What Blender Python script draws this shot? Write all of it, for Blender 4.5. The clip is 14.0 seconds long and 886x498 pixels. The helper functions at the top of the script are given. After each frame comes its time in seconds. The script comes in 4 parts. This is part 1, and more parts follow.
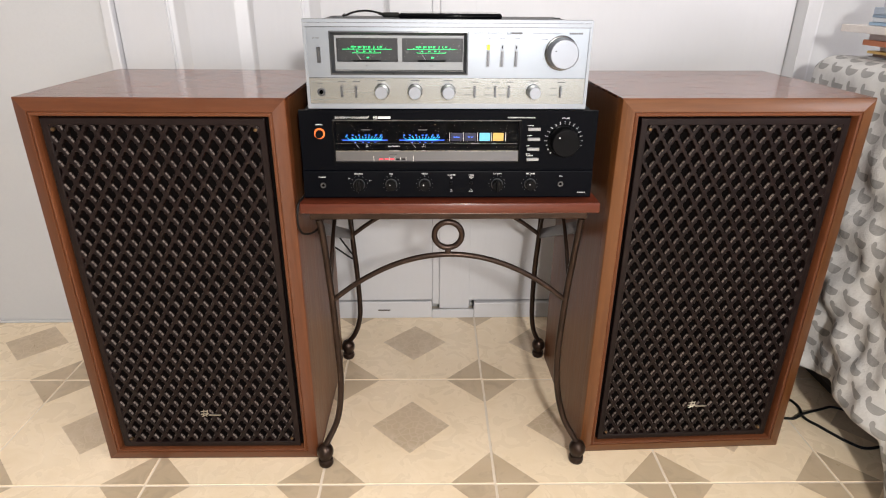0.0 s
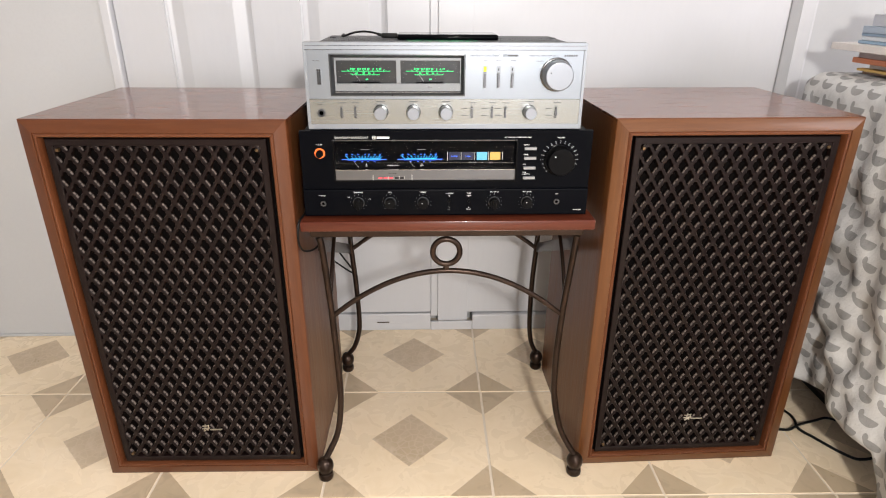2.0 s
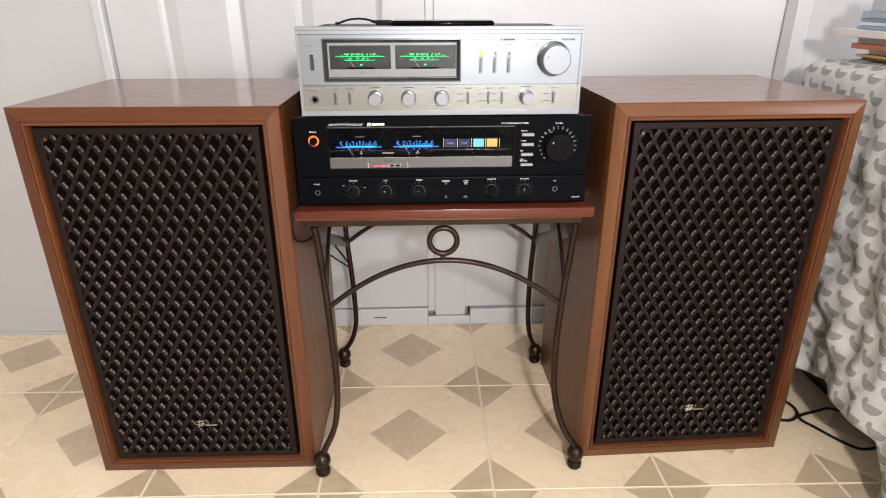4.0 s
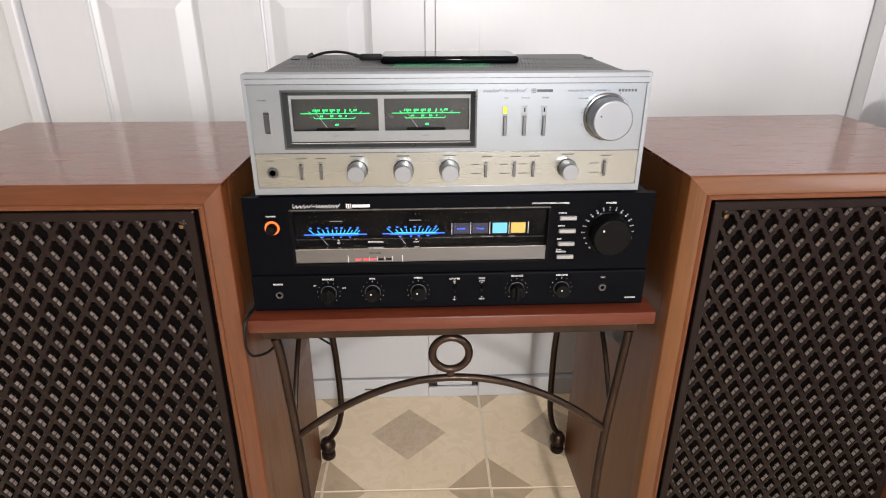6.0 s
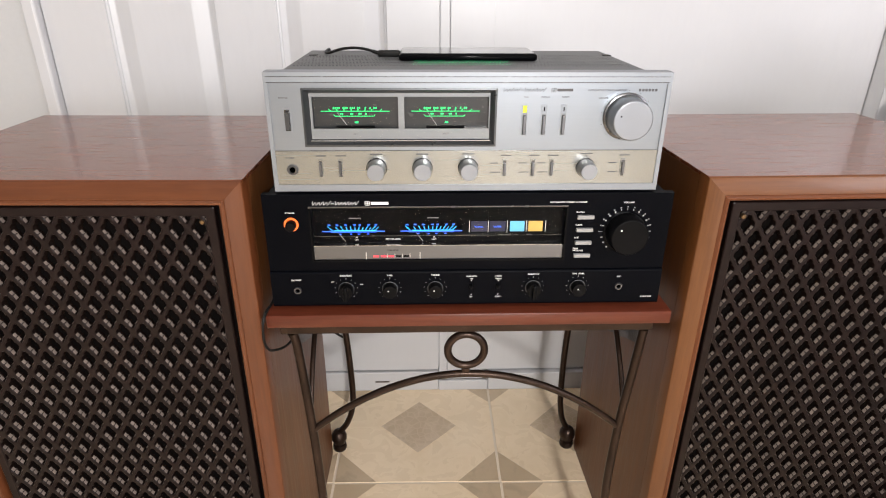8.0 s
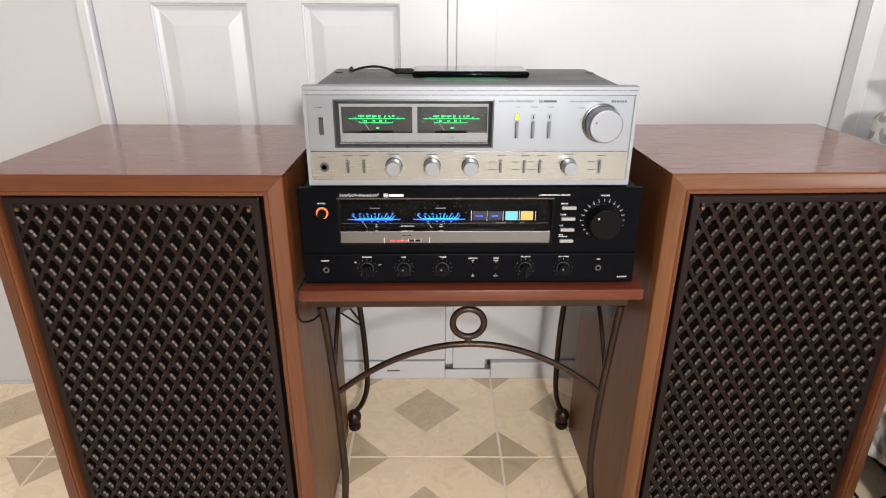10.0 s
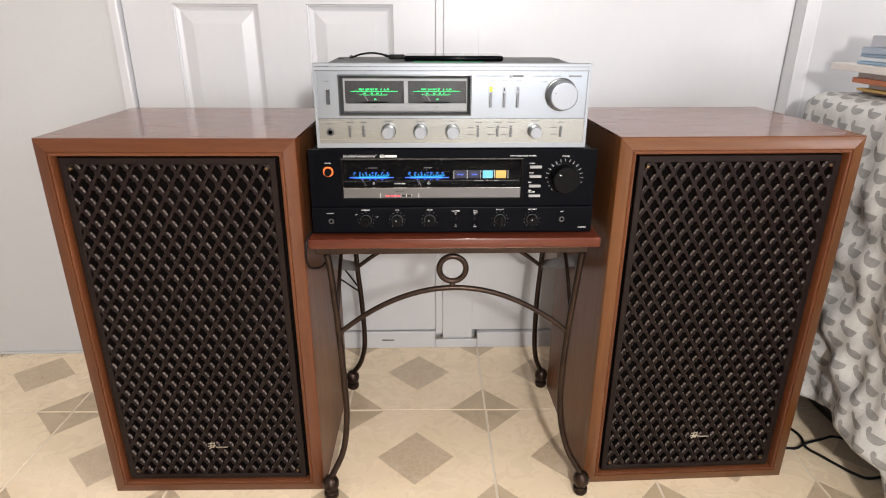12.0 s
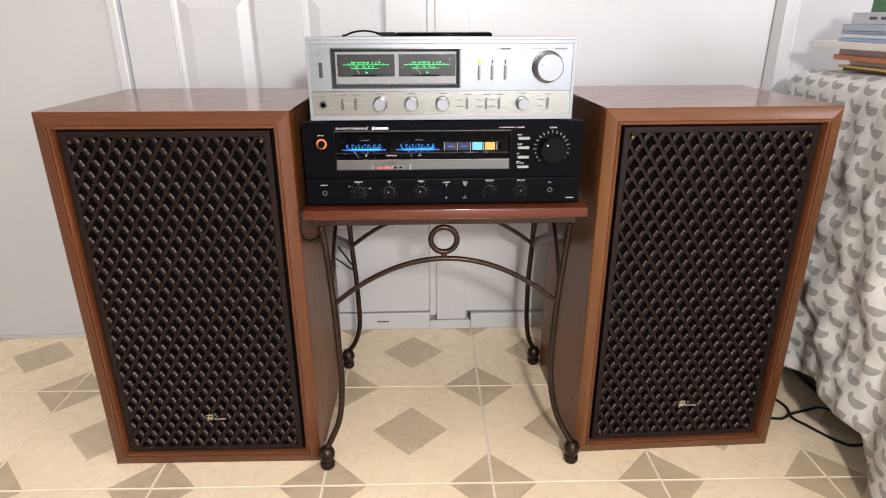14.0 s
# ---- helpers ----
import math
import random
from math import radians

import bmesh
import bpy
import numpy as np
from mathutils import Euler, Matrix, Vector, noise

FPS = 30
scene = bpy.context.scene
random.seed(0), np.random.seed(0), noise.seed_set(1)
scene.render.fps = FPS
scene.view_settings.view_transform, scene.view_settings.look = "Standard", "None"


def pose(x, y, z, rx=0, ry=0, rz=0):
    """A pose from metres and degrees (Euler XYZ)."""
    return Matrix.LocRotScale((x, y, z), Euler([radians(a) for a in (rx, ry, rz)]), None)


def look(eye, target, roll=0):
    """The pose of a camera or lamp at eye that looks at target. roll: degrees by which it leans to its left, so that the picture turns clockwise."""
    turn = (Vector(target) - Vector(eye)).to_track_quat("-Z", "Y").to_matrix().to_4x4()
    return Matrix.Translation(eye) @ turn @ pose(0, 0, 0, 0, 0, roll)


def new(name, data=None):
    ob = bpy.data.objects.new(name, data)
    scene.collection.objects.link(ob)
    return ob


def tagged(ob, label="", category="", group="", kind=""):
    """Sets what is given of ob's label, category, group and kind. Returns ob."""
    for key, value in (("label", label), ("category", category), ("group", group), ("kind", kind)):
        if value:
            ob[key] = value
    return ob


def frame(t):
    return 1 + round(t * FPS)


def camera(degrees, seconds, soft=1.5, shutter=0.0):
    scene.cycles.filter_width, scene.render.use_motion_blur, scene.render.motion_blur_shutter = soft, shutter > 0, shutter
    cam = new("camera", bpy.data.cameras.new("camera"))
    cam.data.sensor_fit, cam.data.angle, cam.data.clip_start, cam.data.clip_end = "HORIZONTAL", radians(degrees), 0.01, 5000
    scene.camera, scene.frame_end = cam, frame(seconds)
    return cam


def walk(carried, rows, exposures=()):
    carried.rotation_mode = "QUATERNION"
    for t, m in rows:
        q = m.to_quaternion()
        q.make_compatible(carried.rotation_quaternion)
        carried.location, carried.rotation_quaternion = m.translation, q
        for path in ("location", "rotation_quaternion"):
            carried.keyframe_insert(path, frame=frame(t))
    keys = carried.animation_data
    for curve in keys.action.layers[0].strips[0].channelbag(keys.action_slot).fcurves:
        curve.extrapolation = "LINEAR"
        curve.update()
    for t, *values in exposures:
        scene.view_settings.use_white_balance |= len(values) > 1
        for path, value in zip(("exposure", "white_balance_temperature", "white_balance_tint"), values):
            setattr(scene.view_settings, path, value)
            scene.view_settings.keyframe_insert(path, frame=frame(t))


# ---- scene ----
cam = camera(73.05, 14.0, 1.1)
PATH = [
    (0, (0.0581, -0.0357, 0.8096), (0.1189, 1.7959, 0.0086), 0.45),
    (0.5, (0.0549, -0.0337, 0.8180), (0.1209, 1.7997, 0.0217), 0.49),
    (1, (0.0578, -0.0390, 0.8332), (0.1258, 1.7990, 0.0477), 0.44),
    (1.5, (0.0576, -0.0409, 0.8360), (0.1246, 1.7988, 0.0543), 0.39),
    (2, (0.0576, -0.0431, 0.8313), (0.1246, 1.7964, 0.0492), 0.33),
    (2.5, (0.0589, -0.0492, 0.8276), (0.1215, 1.7914, 0.0479), 0.24),
    (2.7, (0.0539, -0.0522, 0.8236), (0.1265, 1.7894, 0.0471), 0.14),
    (4.8, (0.0617, 0.0126, 0.8054), (0.1373, 1.8523, 0.0246), -0.11),
    (5, (0.0627, 0.0566, 0.8174), (0.1333, 1.8958, 0.0350), -0.21),
    (5.5, (0.0659, 0.1715, 0.8403), (0.1310, 2.0111, 0.0581), -0.27),
    (6, (0.0597, 0.2460, 0.8436), (0.1408, 2.0804, 0.0509), -0.01),
    (6.5, (0.0523, 0.2713, 0.8447), (0.1370, 2.1045, 0.0496), 0.09),
    (7, (0.0548, 0.2746, 0.8483), (0.1313, 2.1018, 0.0387), 0.27),
    (7.5, (0.0491, 0.2656, 0.8497), (0.1138, 2.0904, 0.0338), 0.25),
    (8, (0.0463, 0.2463, 0.8519), (0.1092, 2.0690, 0.0310), 0.33),
    (8.2, (0.0433, 0.2393, 0.8529), (0.1063, 2.0663, 0.0417), 0.43),
    (10.3, (0.0438, 0.0863, 0.8740), (0.0821, 1.9308, 0.1017), 0.24),
    (10.5, (0.0428, 0.0643, 0.8800), (0.0870, 1.9077, 0.1053), 0.24),
    (11, (0.0450, 0.0122, 0.8677), (0.0997, 1.8644, 0.1152), 0.34),
    (11.5, (0.0507, -0.0262, 0.8533), (0.1064, 1.8354, 0.1243), 0.36),
    (12, (0.0508, -0.0524, 0.8317), (0.1105, 1.8115, 0.1088), 0.23),
    (12.5, (0.0512, -0.0759, 0.8188), (0.1136, 1.7916, 0.1057), 0.06),
    (13, (0.0542, -0.0916, 0.8052), (0.1163, 1.7745, 0.0885), -0.11),
    (13.5, (0.0587, -0.0959, 0.7973), (0.1237, 1.7696, 0.0792), -0.12),
    (14, (0.0586, -0.0930, 0.7954), (0.1285, 1.7708, 0.0733), -0.09),
]
walk(cam, [(t, look(eye, target, roll)) for t, eye, target, roll in PATH])

# ---- light ----
world = bpy.data.worlds.new("world")
scene.world = world
world.use_nodes = True
world.node_tree.nodes["Background"].inputs[0].default_value = (0.75, 0.82, 1.0, 1)
world.node_tree.nodes["Background"].inputs[1].default_value = 0.05


def bulb(name, at, radius, watts, colour):
    data = bpy.data.lights.new(name, "POINT")
    data.shadow_soft_size, data.energy, data.color = radius, watts, colour
    ob = new(name, data)
    ob.location = at
    return ob


bulb("standing_lamp_light", (0.25, -0.58, 1.06), 0.05, 88, (1.0, 0.960, 0.915))
# broad soft source out of view on the right; its form is assumed
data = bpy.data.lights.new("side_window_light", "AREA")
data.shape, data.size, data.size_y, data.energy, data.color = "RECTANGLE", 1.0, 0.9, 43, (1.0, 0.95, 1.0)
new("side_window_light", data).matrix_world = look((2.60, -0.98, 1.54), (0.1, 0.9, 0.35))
# added fill from behind the camera, to brighten the space under the table
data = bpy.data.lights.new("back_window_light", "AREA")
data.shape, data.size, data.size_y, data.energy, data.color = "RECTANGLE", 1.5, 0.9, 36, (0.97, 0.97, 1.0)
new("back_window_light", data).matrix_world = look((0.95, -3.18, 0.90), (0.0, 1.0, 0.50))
scene.view_settings.exposure = 0.0


# ---- materials ----
def nodes_of(name):
    m = bpy.data.materials.new(name)
    m.use_nodes = True
    n, l = m.node_tree.nodes, m.node_tree.links
    return m, n, l, n["Principled BSDF"]


def mixer(n, l, a, b, fac):
    mx = n.new("ShaderNodeMix")
    mx.data_type = "RGBA"
    for sock, v in ((mx.inputs[6], a), (mx.inputs[7], b), (mx.inputs[0], fac)):
        if isinstance(v, (int, float)):
            sock.default_value = v
        elif isinstance(v, tuple):
            sock.default_value = (*v[:3], 1)
        else:
            l.new(v, sock)
    return mx.outputs[2]


def noise_of(n, l, scale, detail=4.0, stretch=None, rough=0.55, coords="Object"):
    tc = n.new("ShaderNodeTexCoord")
    mp = n.new("ShaderNodeMapping")
    mp.inputs["Scale"].default_value = stretch or (1, 1, 1)
    l.new(tc.outputs[coords], mp.inputs["Vector"])
    t = n.new("ShaderNodeTexNoise")
    t.inputs["Scale"].default_value, t.inputs["Detail"].default_value, t.inputs["Roughness"].default_value = scale, detail, rough
    l.new(mp.outputs[0], t.inputs["Vector"])
    return t.outputs["Fac"]


def ramp(n, l, fac, lo, hi, a=0.0, b=1.0):
    r = n.new("ShaderNodeMapRange")
    r.inputs["From Min"].default_value, r.inputs["From Max"].default_value = lo, hi
    r.inputs["To Min"].default_value, r.inputs["To Max"].default_value = a, b
    l.new(fac, r.inputs["Value"])
    return r.outputs[0]


def bump_to(n, l, bsdf, height, strength, distance=0.001):
    b = n.new("ShaderNodeBump")
    b.inputs["Strength"].default_value, b.inputs["Distance"].default_value = strength, distance
    l.new(height, b.inputs["Height"])
    l.new(b.outputs[0], bsdf.inputs["Normal"])


def surface(name, colour, rough=0.5, metal=0.0, vary=0.12, big=6.0, fine=120.0, stretch=None, bump=0.1, coat=0.0, rough_vary=0.1, spec=0.5):
    m, n, l, p = nodes_of(name)
    dark = tuple(c * (1 - vary) for c in colour)
    light = tuple(min(1, c * (1 + vary)) for c in colour)
    a = noise_of(n, l, big, 5)
    f = noise_of(n, l, fine, 4, stretch)
    c = mixer(n, l, dark, light, ramp(n, l, a, 0.3, 0.7))
    c = mixer(n, l, c, dark, ramp(n, l, f, 0.45, 0.75, 0, 0.5))
    l.new(c, p.inputs["Base Color"])
    l.new(ramp(n, l, f, 0.3, 0.7, rough * (1 - rough_vary), min(1, rough * (1 + rough_vary))), p.inputs["Roughness"])
    p.inputs["Metallic"].default_value = metal
    p.inputs["Specular IOR Level"].default_value = spec
    p.inputs["Coat Weight"].default_value = coat
    p.inputs["Coat Roughness"].default_value = 0.15
    if bump:
        bump_to(n, l, p, f, bump)
    return m


def wood(name, dark, mid, light, axis, rough=0.36, coat=0.08, relief=0.06):
    m, n, l, p = nodes_of(name)
    st = {"x": (0.06, 1, 1), "y": (1, 0.06, 1), "z": (1, 1, 0.06)}[axis]
    broad = noise_of(n, l, 42, 5, st, 0.65)
    grain = noise_of(n, l, 210, 5, st, 0.7)
    pores = noise_of(n, l, 700, 2, tuple(v if v == 1 else 0.03 for v in st), 0.6)
    blotch = noise_of(n, l, 5, 3)
    c = mixer(n, l, dark, mid, ramp(n, l, broad, 0.30, 0.62))
    c = mixer(n, l, c, light, ramp(n, l, grain, 0.40, 0.76, 0, 0.55))
    c = mixer(n, l, c, dark, ramp(n, l, pores, 0.58, 0.75, 0, 0.5))
    c = mixer(n, l, c, dark, ramp(n, l, blotch, 0.45, 0.8, 0, 0.35))
    l.new(c, p.inputs["Base Color"])
    l.new(ramp(n, l, grain, 0.3, 0.7, rough * 0.85, rough * 1.2), p.inputs["Roughness"])
    p.inputs["Coat Weight"].default_value, p.inputs["Coat Roughness"].default_value = coat, 0.10
    p.inputs["Specular IOR Level"].default_value = 0.32
    bump_to(n, l, p, grain, relief)
    return m


def glow(name, colour, strength):
    m, n, l, p = nodes_of(name)
    p.inputs["Base Color"].default_value = (*[c * 0.3 for c in colour], 1)
    p.inputs["Emission Color"].default_value = (*colour, 1)
    p.inputs["Emission Strength"].default_value = strength
    return m


def glass_pane(name, tint=(1, 1, 1)):
    m, n, l, p = nodes_of(name)
    n.remove(p)
    tr, gl, fr, mx = (n.new("ShaderNode" + k) for k in ("BsdfTransparent", "BsdfGlossy", "Fresnel", "MixShader"))
    tr.inputs[0].default_value = (*tint, 1)
    gl.inputs["Roughness"].default_value = 0.03
    fr.inputs[0].default_value = 1.07
    l.new(fr.outputs[0], mx.inputs[0]), l.new(tr.outputs[0], mx.inputs[1]), l.new(gl.outputs[0], mx.inputs[2])
    l.new(mx.outputs[0], n["Material Output"].inputs[0])
    return m


WALNUT = ((0.066, 0.0185, 0.0060), (0.098, 0.0295, 0.0095), (0.130, 0.0425, 0.0140))
GOLDEN = ((0.078, 0.0272, 0.0080), (0.120, 0.0435, 0.0130), (0.158, 0.0605, 0.0190))
# tops and sides take lighter walnut in place of the light they catch
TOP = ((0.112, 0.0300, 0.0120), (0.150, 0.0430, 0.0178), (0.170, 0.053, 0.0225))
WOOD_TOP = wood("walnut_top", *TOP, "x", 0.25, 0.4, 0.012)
WOOD_SIDE = wood("walnut_side", *GOLDEN, "z", 0.4, 0.05)
WOOD_X, WOOD_Z = (wood("walnut_" + a, *WALNUT, a) for a in "xz")
LIP = ((0.058, 0.0165, 0.0062), (0.112, 0.0350, 0.0128), (0.158, 0.055, 0.021))
GOLD_X, GOLD_Z = wood("golden_walnut_x", *GOLDEN, "x"), wood("golden_walnut_z", *GOLDEN, "z")
LIP_X, LIP_Z = wood("walnut_lip_x", *LIP, "x"), wood("walnut_lip_z", *LIP, "z")
CHERRY = wood("cherry_top", (0.058, 0.0120, 0.0058), (0.096, 0.0205, 0.0096), (0.130, 0.033, 0.0155), "x", 0.34, 0.12)
# two tones for the lattice hole sides: shade and light put into colour
HOLE_SHADED = surface("shaded_hole_side", (0.0060, 0.0036, 0.0030), 0.6, vary=0.2, bump=0.05, spec=0.05)
HOLE_LIT = surface("lit_hole_side", (0.150, 0.122, 0.108), 0.7, vary=0.35, big=25, fine=400, bump=0.1, spec=0.2)
GRILLE = surface("grille_brown", (0.0082, 0.0038, 0.0035), 0.40, vary=0.25, big=20, fine=260, bump=0.10, spec=0.20)
CLOTH_BLACK = surface("grille_cloth", (0.0040, 0.0034, 0.0033), 0.95, vary=0.3, fine=900, bump=0.3, spec=0.0)
WALL = surface("wall_paint", (0.47, 0.475, 0.487), 0.6, vary=0.03, big=3, fine=180, bump=0.08)
DOOR = surface("door_paint", (0.535, 0.538, 0.56), 0.36, vary=0.03, big=4, fine=120, stretch=(1, 1, 0.15), bump=0.05)
CEIL = surface("ceiling_paint", (0.8, 0.8, 0.79), 0.8, vary=0.03)
IRON = surface("bronzed_iron", (0.032, 0.019, 0.0135), 0.32, metal=0.75, vary=0.35, big=25, fine=240, bump=0.25)
SILVER = surface("brushed_silver", (0.245, 0.268, 0.300), 0.34, metal=0.75, vary=0.04, big=8, fine=500, stretch=(0.02, 1, 1), bump=0.03)
SILVER_FRAME = surface("satin_silver", (0.235, 0.254, 0.282), 0.42, metal=0.6, vary=0.04, fine=300, bump=0.03)
CHAMPAGNE = surface("champagne_metal", (0.30, 0.308, 0.298), 0.27, metal=0.85, vary=0.012, big=3, fine=500, stretch=(0.02, 1, 1), bump=0, rough_vary=0.02)
KNOB_SIDE = surface("knurled_side", (0.29, 0.305, 0.325), 0.30, metal=0.9, vary=0.05, fine=60, bump=0)
KNOB_SILVER = surface("spun_aluminium", (0.24, 0.255, 0.285), 0.36, metal=0.7, vary=0.02, fine=60, bump=0)
CASE_GREY = surface("grey_case_paint", (0.098, 0.102, 0.108), 0.55, metal=0.0, vary=0.1, fine=500, bump=0.12)
BLACK_PANEL = surface("black_panel", (0.0008, 0.0011, 0.0024), 0.42, vary=0.2, fine=500, stretch=(0.05, 1, 1), bump=0.03, spec=0.045)
BLACK_CASE = surface("black_case", (0.0030, 0.0031, 0.0036), 0.5, vary=0.2, fine=600, bump=0.10, spec=0.08)
BLACK_PLASTIC = surface("black_plastic", (0.003, 0.003, 0.0035), 0.32, vary=0.2, fine=300, bump=0.03, spec=0.06)
GLOSS_BLACK = surface("gloss_black", (0.0018, 0.0019, 0.0026), 0.10, vary=0.1, bump=0, spec=0.045)
SCREEN = surface("screen_glass", (0.010, 0.011, 0.012), 0.10, vary=0.1, bump=0, spec=0.5)
DARK_CHROME = surface("dark_chrome", (0.10, 0.10, 0.105), 0.26, metal=0.9, vary=0.1, fine=60, bump=0)
CHROME = surface("chrome", (0.75, 0.75, 0.76), 0.12, metal=1.0, vary=0.03, bump=0)
BEZEL = surface("grey_bezel", (0.070, 0.074, 0.08), 0.30, metal=0.7, vary=0.06, fine=200, bump=0)
BUTTON = surface("pale_button", (0.27, 0.275, 0.285), 0.35, metal=0.3, vary=0.04, fine=200, bump=0)
STRIP = surface("brushed_strip", (0.135, 0.138, 0.15), 0.32, metal=0.85, vary=0.06, fine=500, stretch=(0.02, 1, 1), bump=0.03)
METER_GREY = surface("meter_face", (0.022, 0.024, 0.026), 0.25, vary=0.12, bump=0)
METER_TRIM = surface("meter_trim", (0.19, 0.20, 0.21), 0.42, metal=0.3, vary=0.05, fine=80, bump=0.0)
PRINT_WHITE = surface("white_print", (0.78, 0.78, 0.78), 0.5, vary=0.05, bump=0)
PRINT_PALE = surface("pale_print", (0.36, 0.36, 0.37), 0.5, vary=0.05, bump=0)
PRINT_GREY = surface("grey_print", (0.045, 0.045, 0.05), 0.5, vary=0.05, bump=0)
BRASS = surface("dull_brass", (0.20, 0.13, 0.07), 0.35, metal=0.9, vary=0.1, bump=0)
GOLD = surface("badge_gold", (0.50, 0.46, 0.38), 0.4, metal=0.9, vary=0.1, bump=0)
CABLE = surface("black_rubber", (0.006, 0.006, 0.006), 0.5, vary=0.2, bump=0.05, spec=0.15)
GLASS = glass_pane("clear_glass")
GREEN = glow("green_scale", (0.004, 0.85, 0.20), 1.5)
BLUE = glow("blue_scale", (0.02, 0.46, 1.0), 2.2)
BLUE_DEEP = glow("blue_bar", (0.03, 0.14, 1.0), 1.6)
ORANGE = glow("orange_ring", (1.0, 0.17, 0.03), 1.4)
RED = glow("red_led", (1.0, 0.06, 0.09), 1.1)
LED_YELLOW = glow("yellow_led", (0.62, 0.70, 0.03), 1.0)
LIT_BLUE = glow("lit_blue_square", (0.16, 0.60, 1.0), 0.72)
LIT_AMBER = glow("lit_amber_square", (0.85, 0.52, 0.12), 0.62)
DIM_BLUE = glow("dim_blue_square", (0.010, 0.014, 0.085), 0.16)
GREEN_DIM = glow("green_vent_light", (0.0, 0.7, 0.24), 1.0)


# ---- building helpers ----
BASE = {}


def thing(name, at, label, category, group="", kind=""):
    ob = new(name)
    ob.empty_display_size = 0.05
    ob.location = at
    BASE[ob] = Vector(at)
    return tagged(ob, label, category, group, kind)


def part(name, bm, material, parent=None, label="", smooth=False):
    """Link a bmesh given in world coordinates as one mesh object under a thing or part."""
    base = BASE.get(parent, Vector((0, 0, 0)))
    bmesh.ops.translate(bm, verts=bm.verts, vec=-base)
    me = bpy.data.meshes.new(name)
    bm.to_mesh(me)
    bm.free()
    for mt in material if isinstance(material, (list, tuple)) else [material]:
        me.materials.append(mt)
    if smooth:
        me.shade_smooth()
        me.set_sharp_from_angle(angle=radians(38))
    ob = new(name, me)
    ob.parent = parent
    BASE[ob] = base
    return tagged(ob, label)


def box(x0, x1, y0, y1, z0, z1, bevel=0.0, seg=2, bm=None):
    bm = bm or bmesh.new()
    made = bmesh.ops.create_cube(bm, size=1, matrix=Matrix.LocRotScale(((x0 + x1) / 2, (y0 + y1) / 2, (z0 + z1) / 2), None, (x1 - x0, y1 - y0, z1 - z0)))
    if bevel:
        edges = {e for v in made["verts"] for e in v.link_edges}
        bmesh.ops.bevel(bm, geom=list(edges), offset=bevel, segments=seg, profile=0.5, affect="EDGES")
    return bm


def spline(points, steps=8):
    p = [Vector(q) for q in points]
    p = [2 * p[0] - p[1]] + p + [2 * p[-1] - p[-2]]
    out = []
    for i in range(1, len(p) - 2):
        a, b, c, d = p[i - 1:i + 3]
        for k in range(steps):
            t = k / steps
            out.append(0.5 * (2 * b + (c - a) * t + (2 * a - 5 * b + 4 * c - d) * t * t + (3 * b - a - 3 * c + d) * t ** 3))
    return out + [p[-2]]


def tube(points, radius, sides=10, steps=8, bm=None, closed=False):
    bm = bm or bmesh.new()
    pts = spline(points, steps) if steps > 1 else [Vector(q) for q in points]
    rings, up = [], None
    for i, q in enumerate(pts):
        if closed:
            d = (pts[(i + 1) % len(pts)] - pts[i - 1]).normalized()
        else:
            d = (pts[min(i + 1, len(pts) - 1)] - pts[max(i - 1, 0)]).normalized()
        if up is None:
            up = d.orthogonal().normalized()
        up = (up - d * up.dot(d)).normalized()
        side = d.cross(up)
        rings.append([bm.verts.new(q + radius * (math.cos(a) * up + math.sin(a) * side)) for a in [2 * math.pi * k / sides for k in range(sides)]])
    for i in range(len(rings) - (0 if closed else 1)):
        a, b = rings[i], rings[(i + 1) % len(rings)]
        for k in range(sides):
            bm.faces.new((a[k], a[(k + 1) % sides], b[(k + 1) % sides], b[k]))
    if not closed:
        bm.faces.new(rings[0][::-1]), bm.faces.new(rings[-1])
    bmesh.ops.recalc_face_normals(bm, faces=bm.faces)
    return bm


def lathe(profile, at, axis="z", sides=28, bm=None):
    """Turn (radius, height) pairs round an axis through at; axis 'f' points to the front (towards -y)."""
    bm = bm or bmesh.new()
    turn = {"z": Matrix.Identity(4), "f": pose(0, 0, 0, 90)}[axis]
    m = Matrix.Translation(at) @ turn
    rings = []
    for r, h in profile:
        if r <= 1e-6:
            rings.append([bm.verts.new(m @ Vector((0, 0, h)))])
        else:
            rings.append([bm.verts.new(m @ Vector((r * math.cos(2 * math.pi * k / sides), r * math.sin(2 * math.pi * k / sides), h))) for k in range(sides)])
    for a, b in zip(rings, rings[1:]):
        for k in range(sides):
            q = [a[k % len(a)], a[(k + 1) % len(a)], b[(k + 1) % len(b)], b[k % len(b)]]
            q = list(dict.fromkeys(q))
            if len(q) > 2:
                bm.faces.new(q)
    for ring in (rings[0], rings[-1]):
        if len(ring) > 1:
            bm.faces.new(ring)
    bmesh.ops.recalc_face_normals(bm, faces=bm.faces)
    return bm


def text(words, x, z, y, height, material, parent, align="CENTER", stretch=1.0):
    """Raised print on a front panel; height is that of the capitals."""
    cu = bpy.data.curves.new("lettering", "FONT")
    cu.body, cu.size, cu.align_x, cu.align_y, cu.extrude, cu.resolution_u = words, height / 0.69, align, "CENTER", 0.0001, 2
    cu.offset = 0.009 * cu.size
    tmp = bpy.data.objects.new("lettering", cu)
    me = bpy.data.meshes.new_from_object(tmp)
    bpy.data.objects.remove(tmp)
    me.transform(Matrix.Translation(Vector((x, y, z)) - BASE[parent]) @ pose(0, 0, 0, 90) @ Matrix.Diagonal((stretch, 1, 1, 1)))
    me.materials.clear()
    me.materials.append(material)
    ob = new("lettering", me)
    ob.parent = parent
    BASE[ob] = BASE[parent]
    return ob


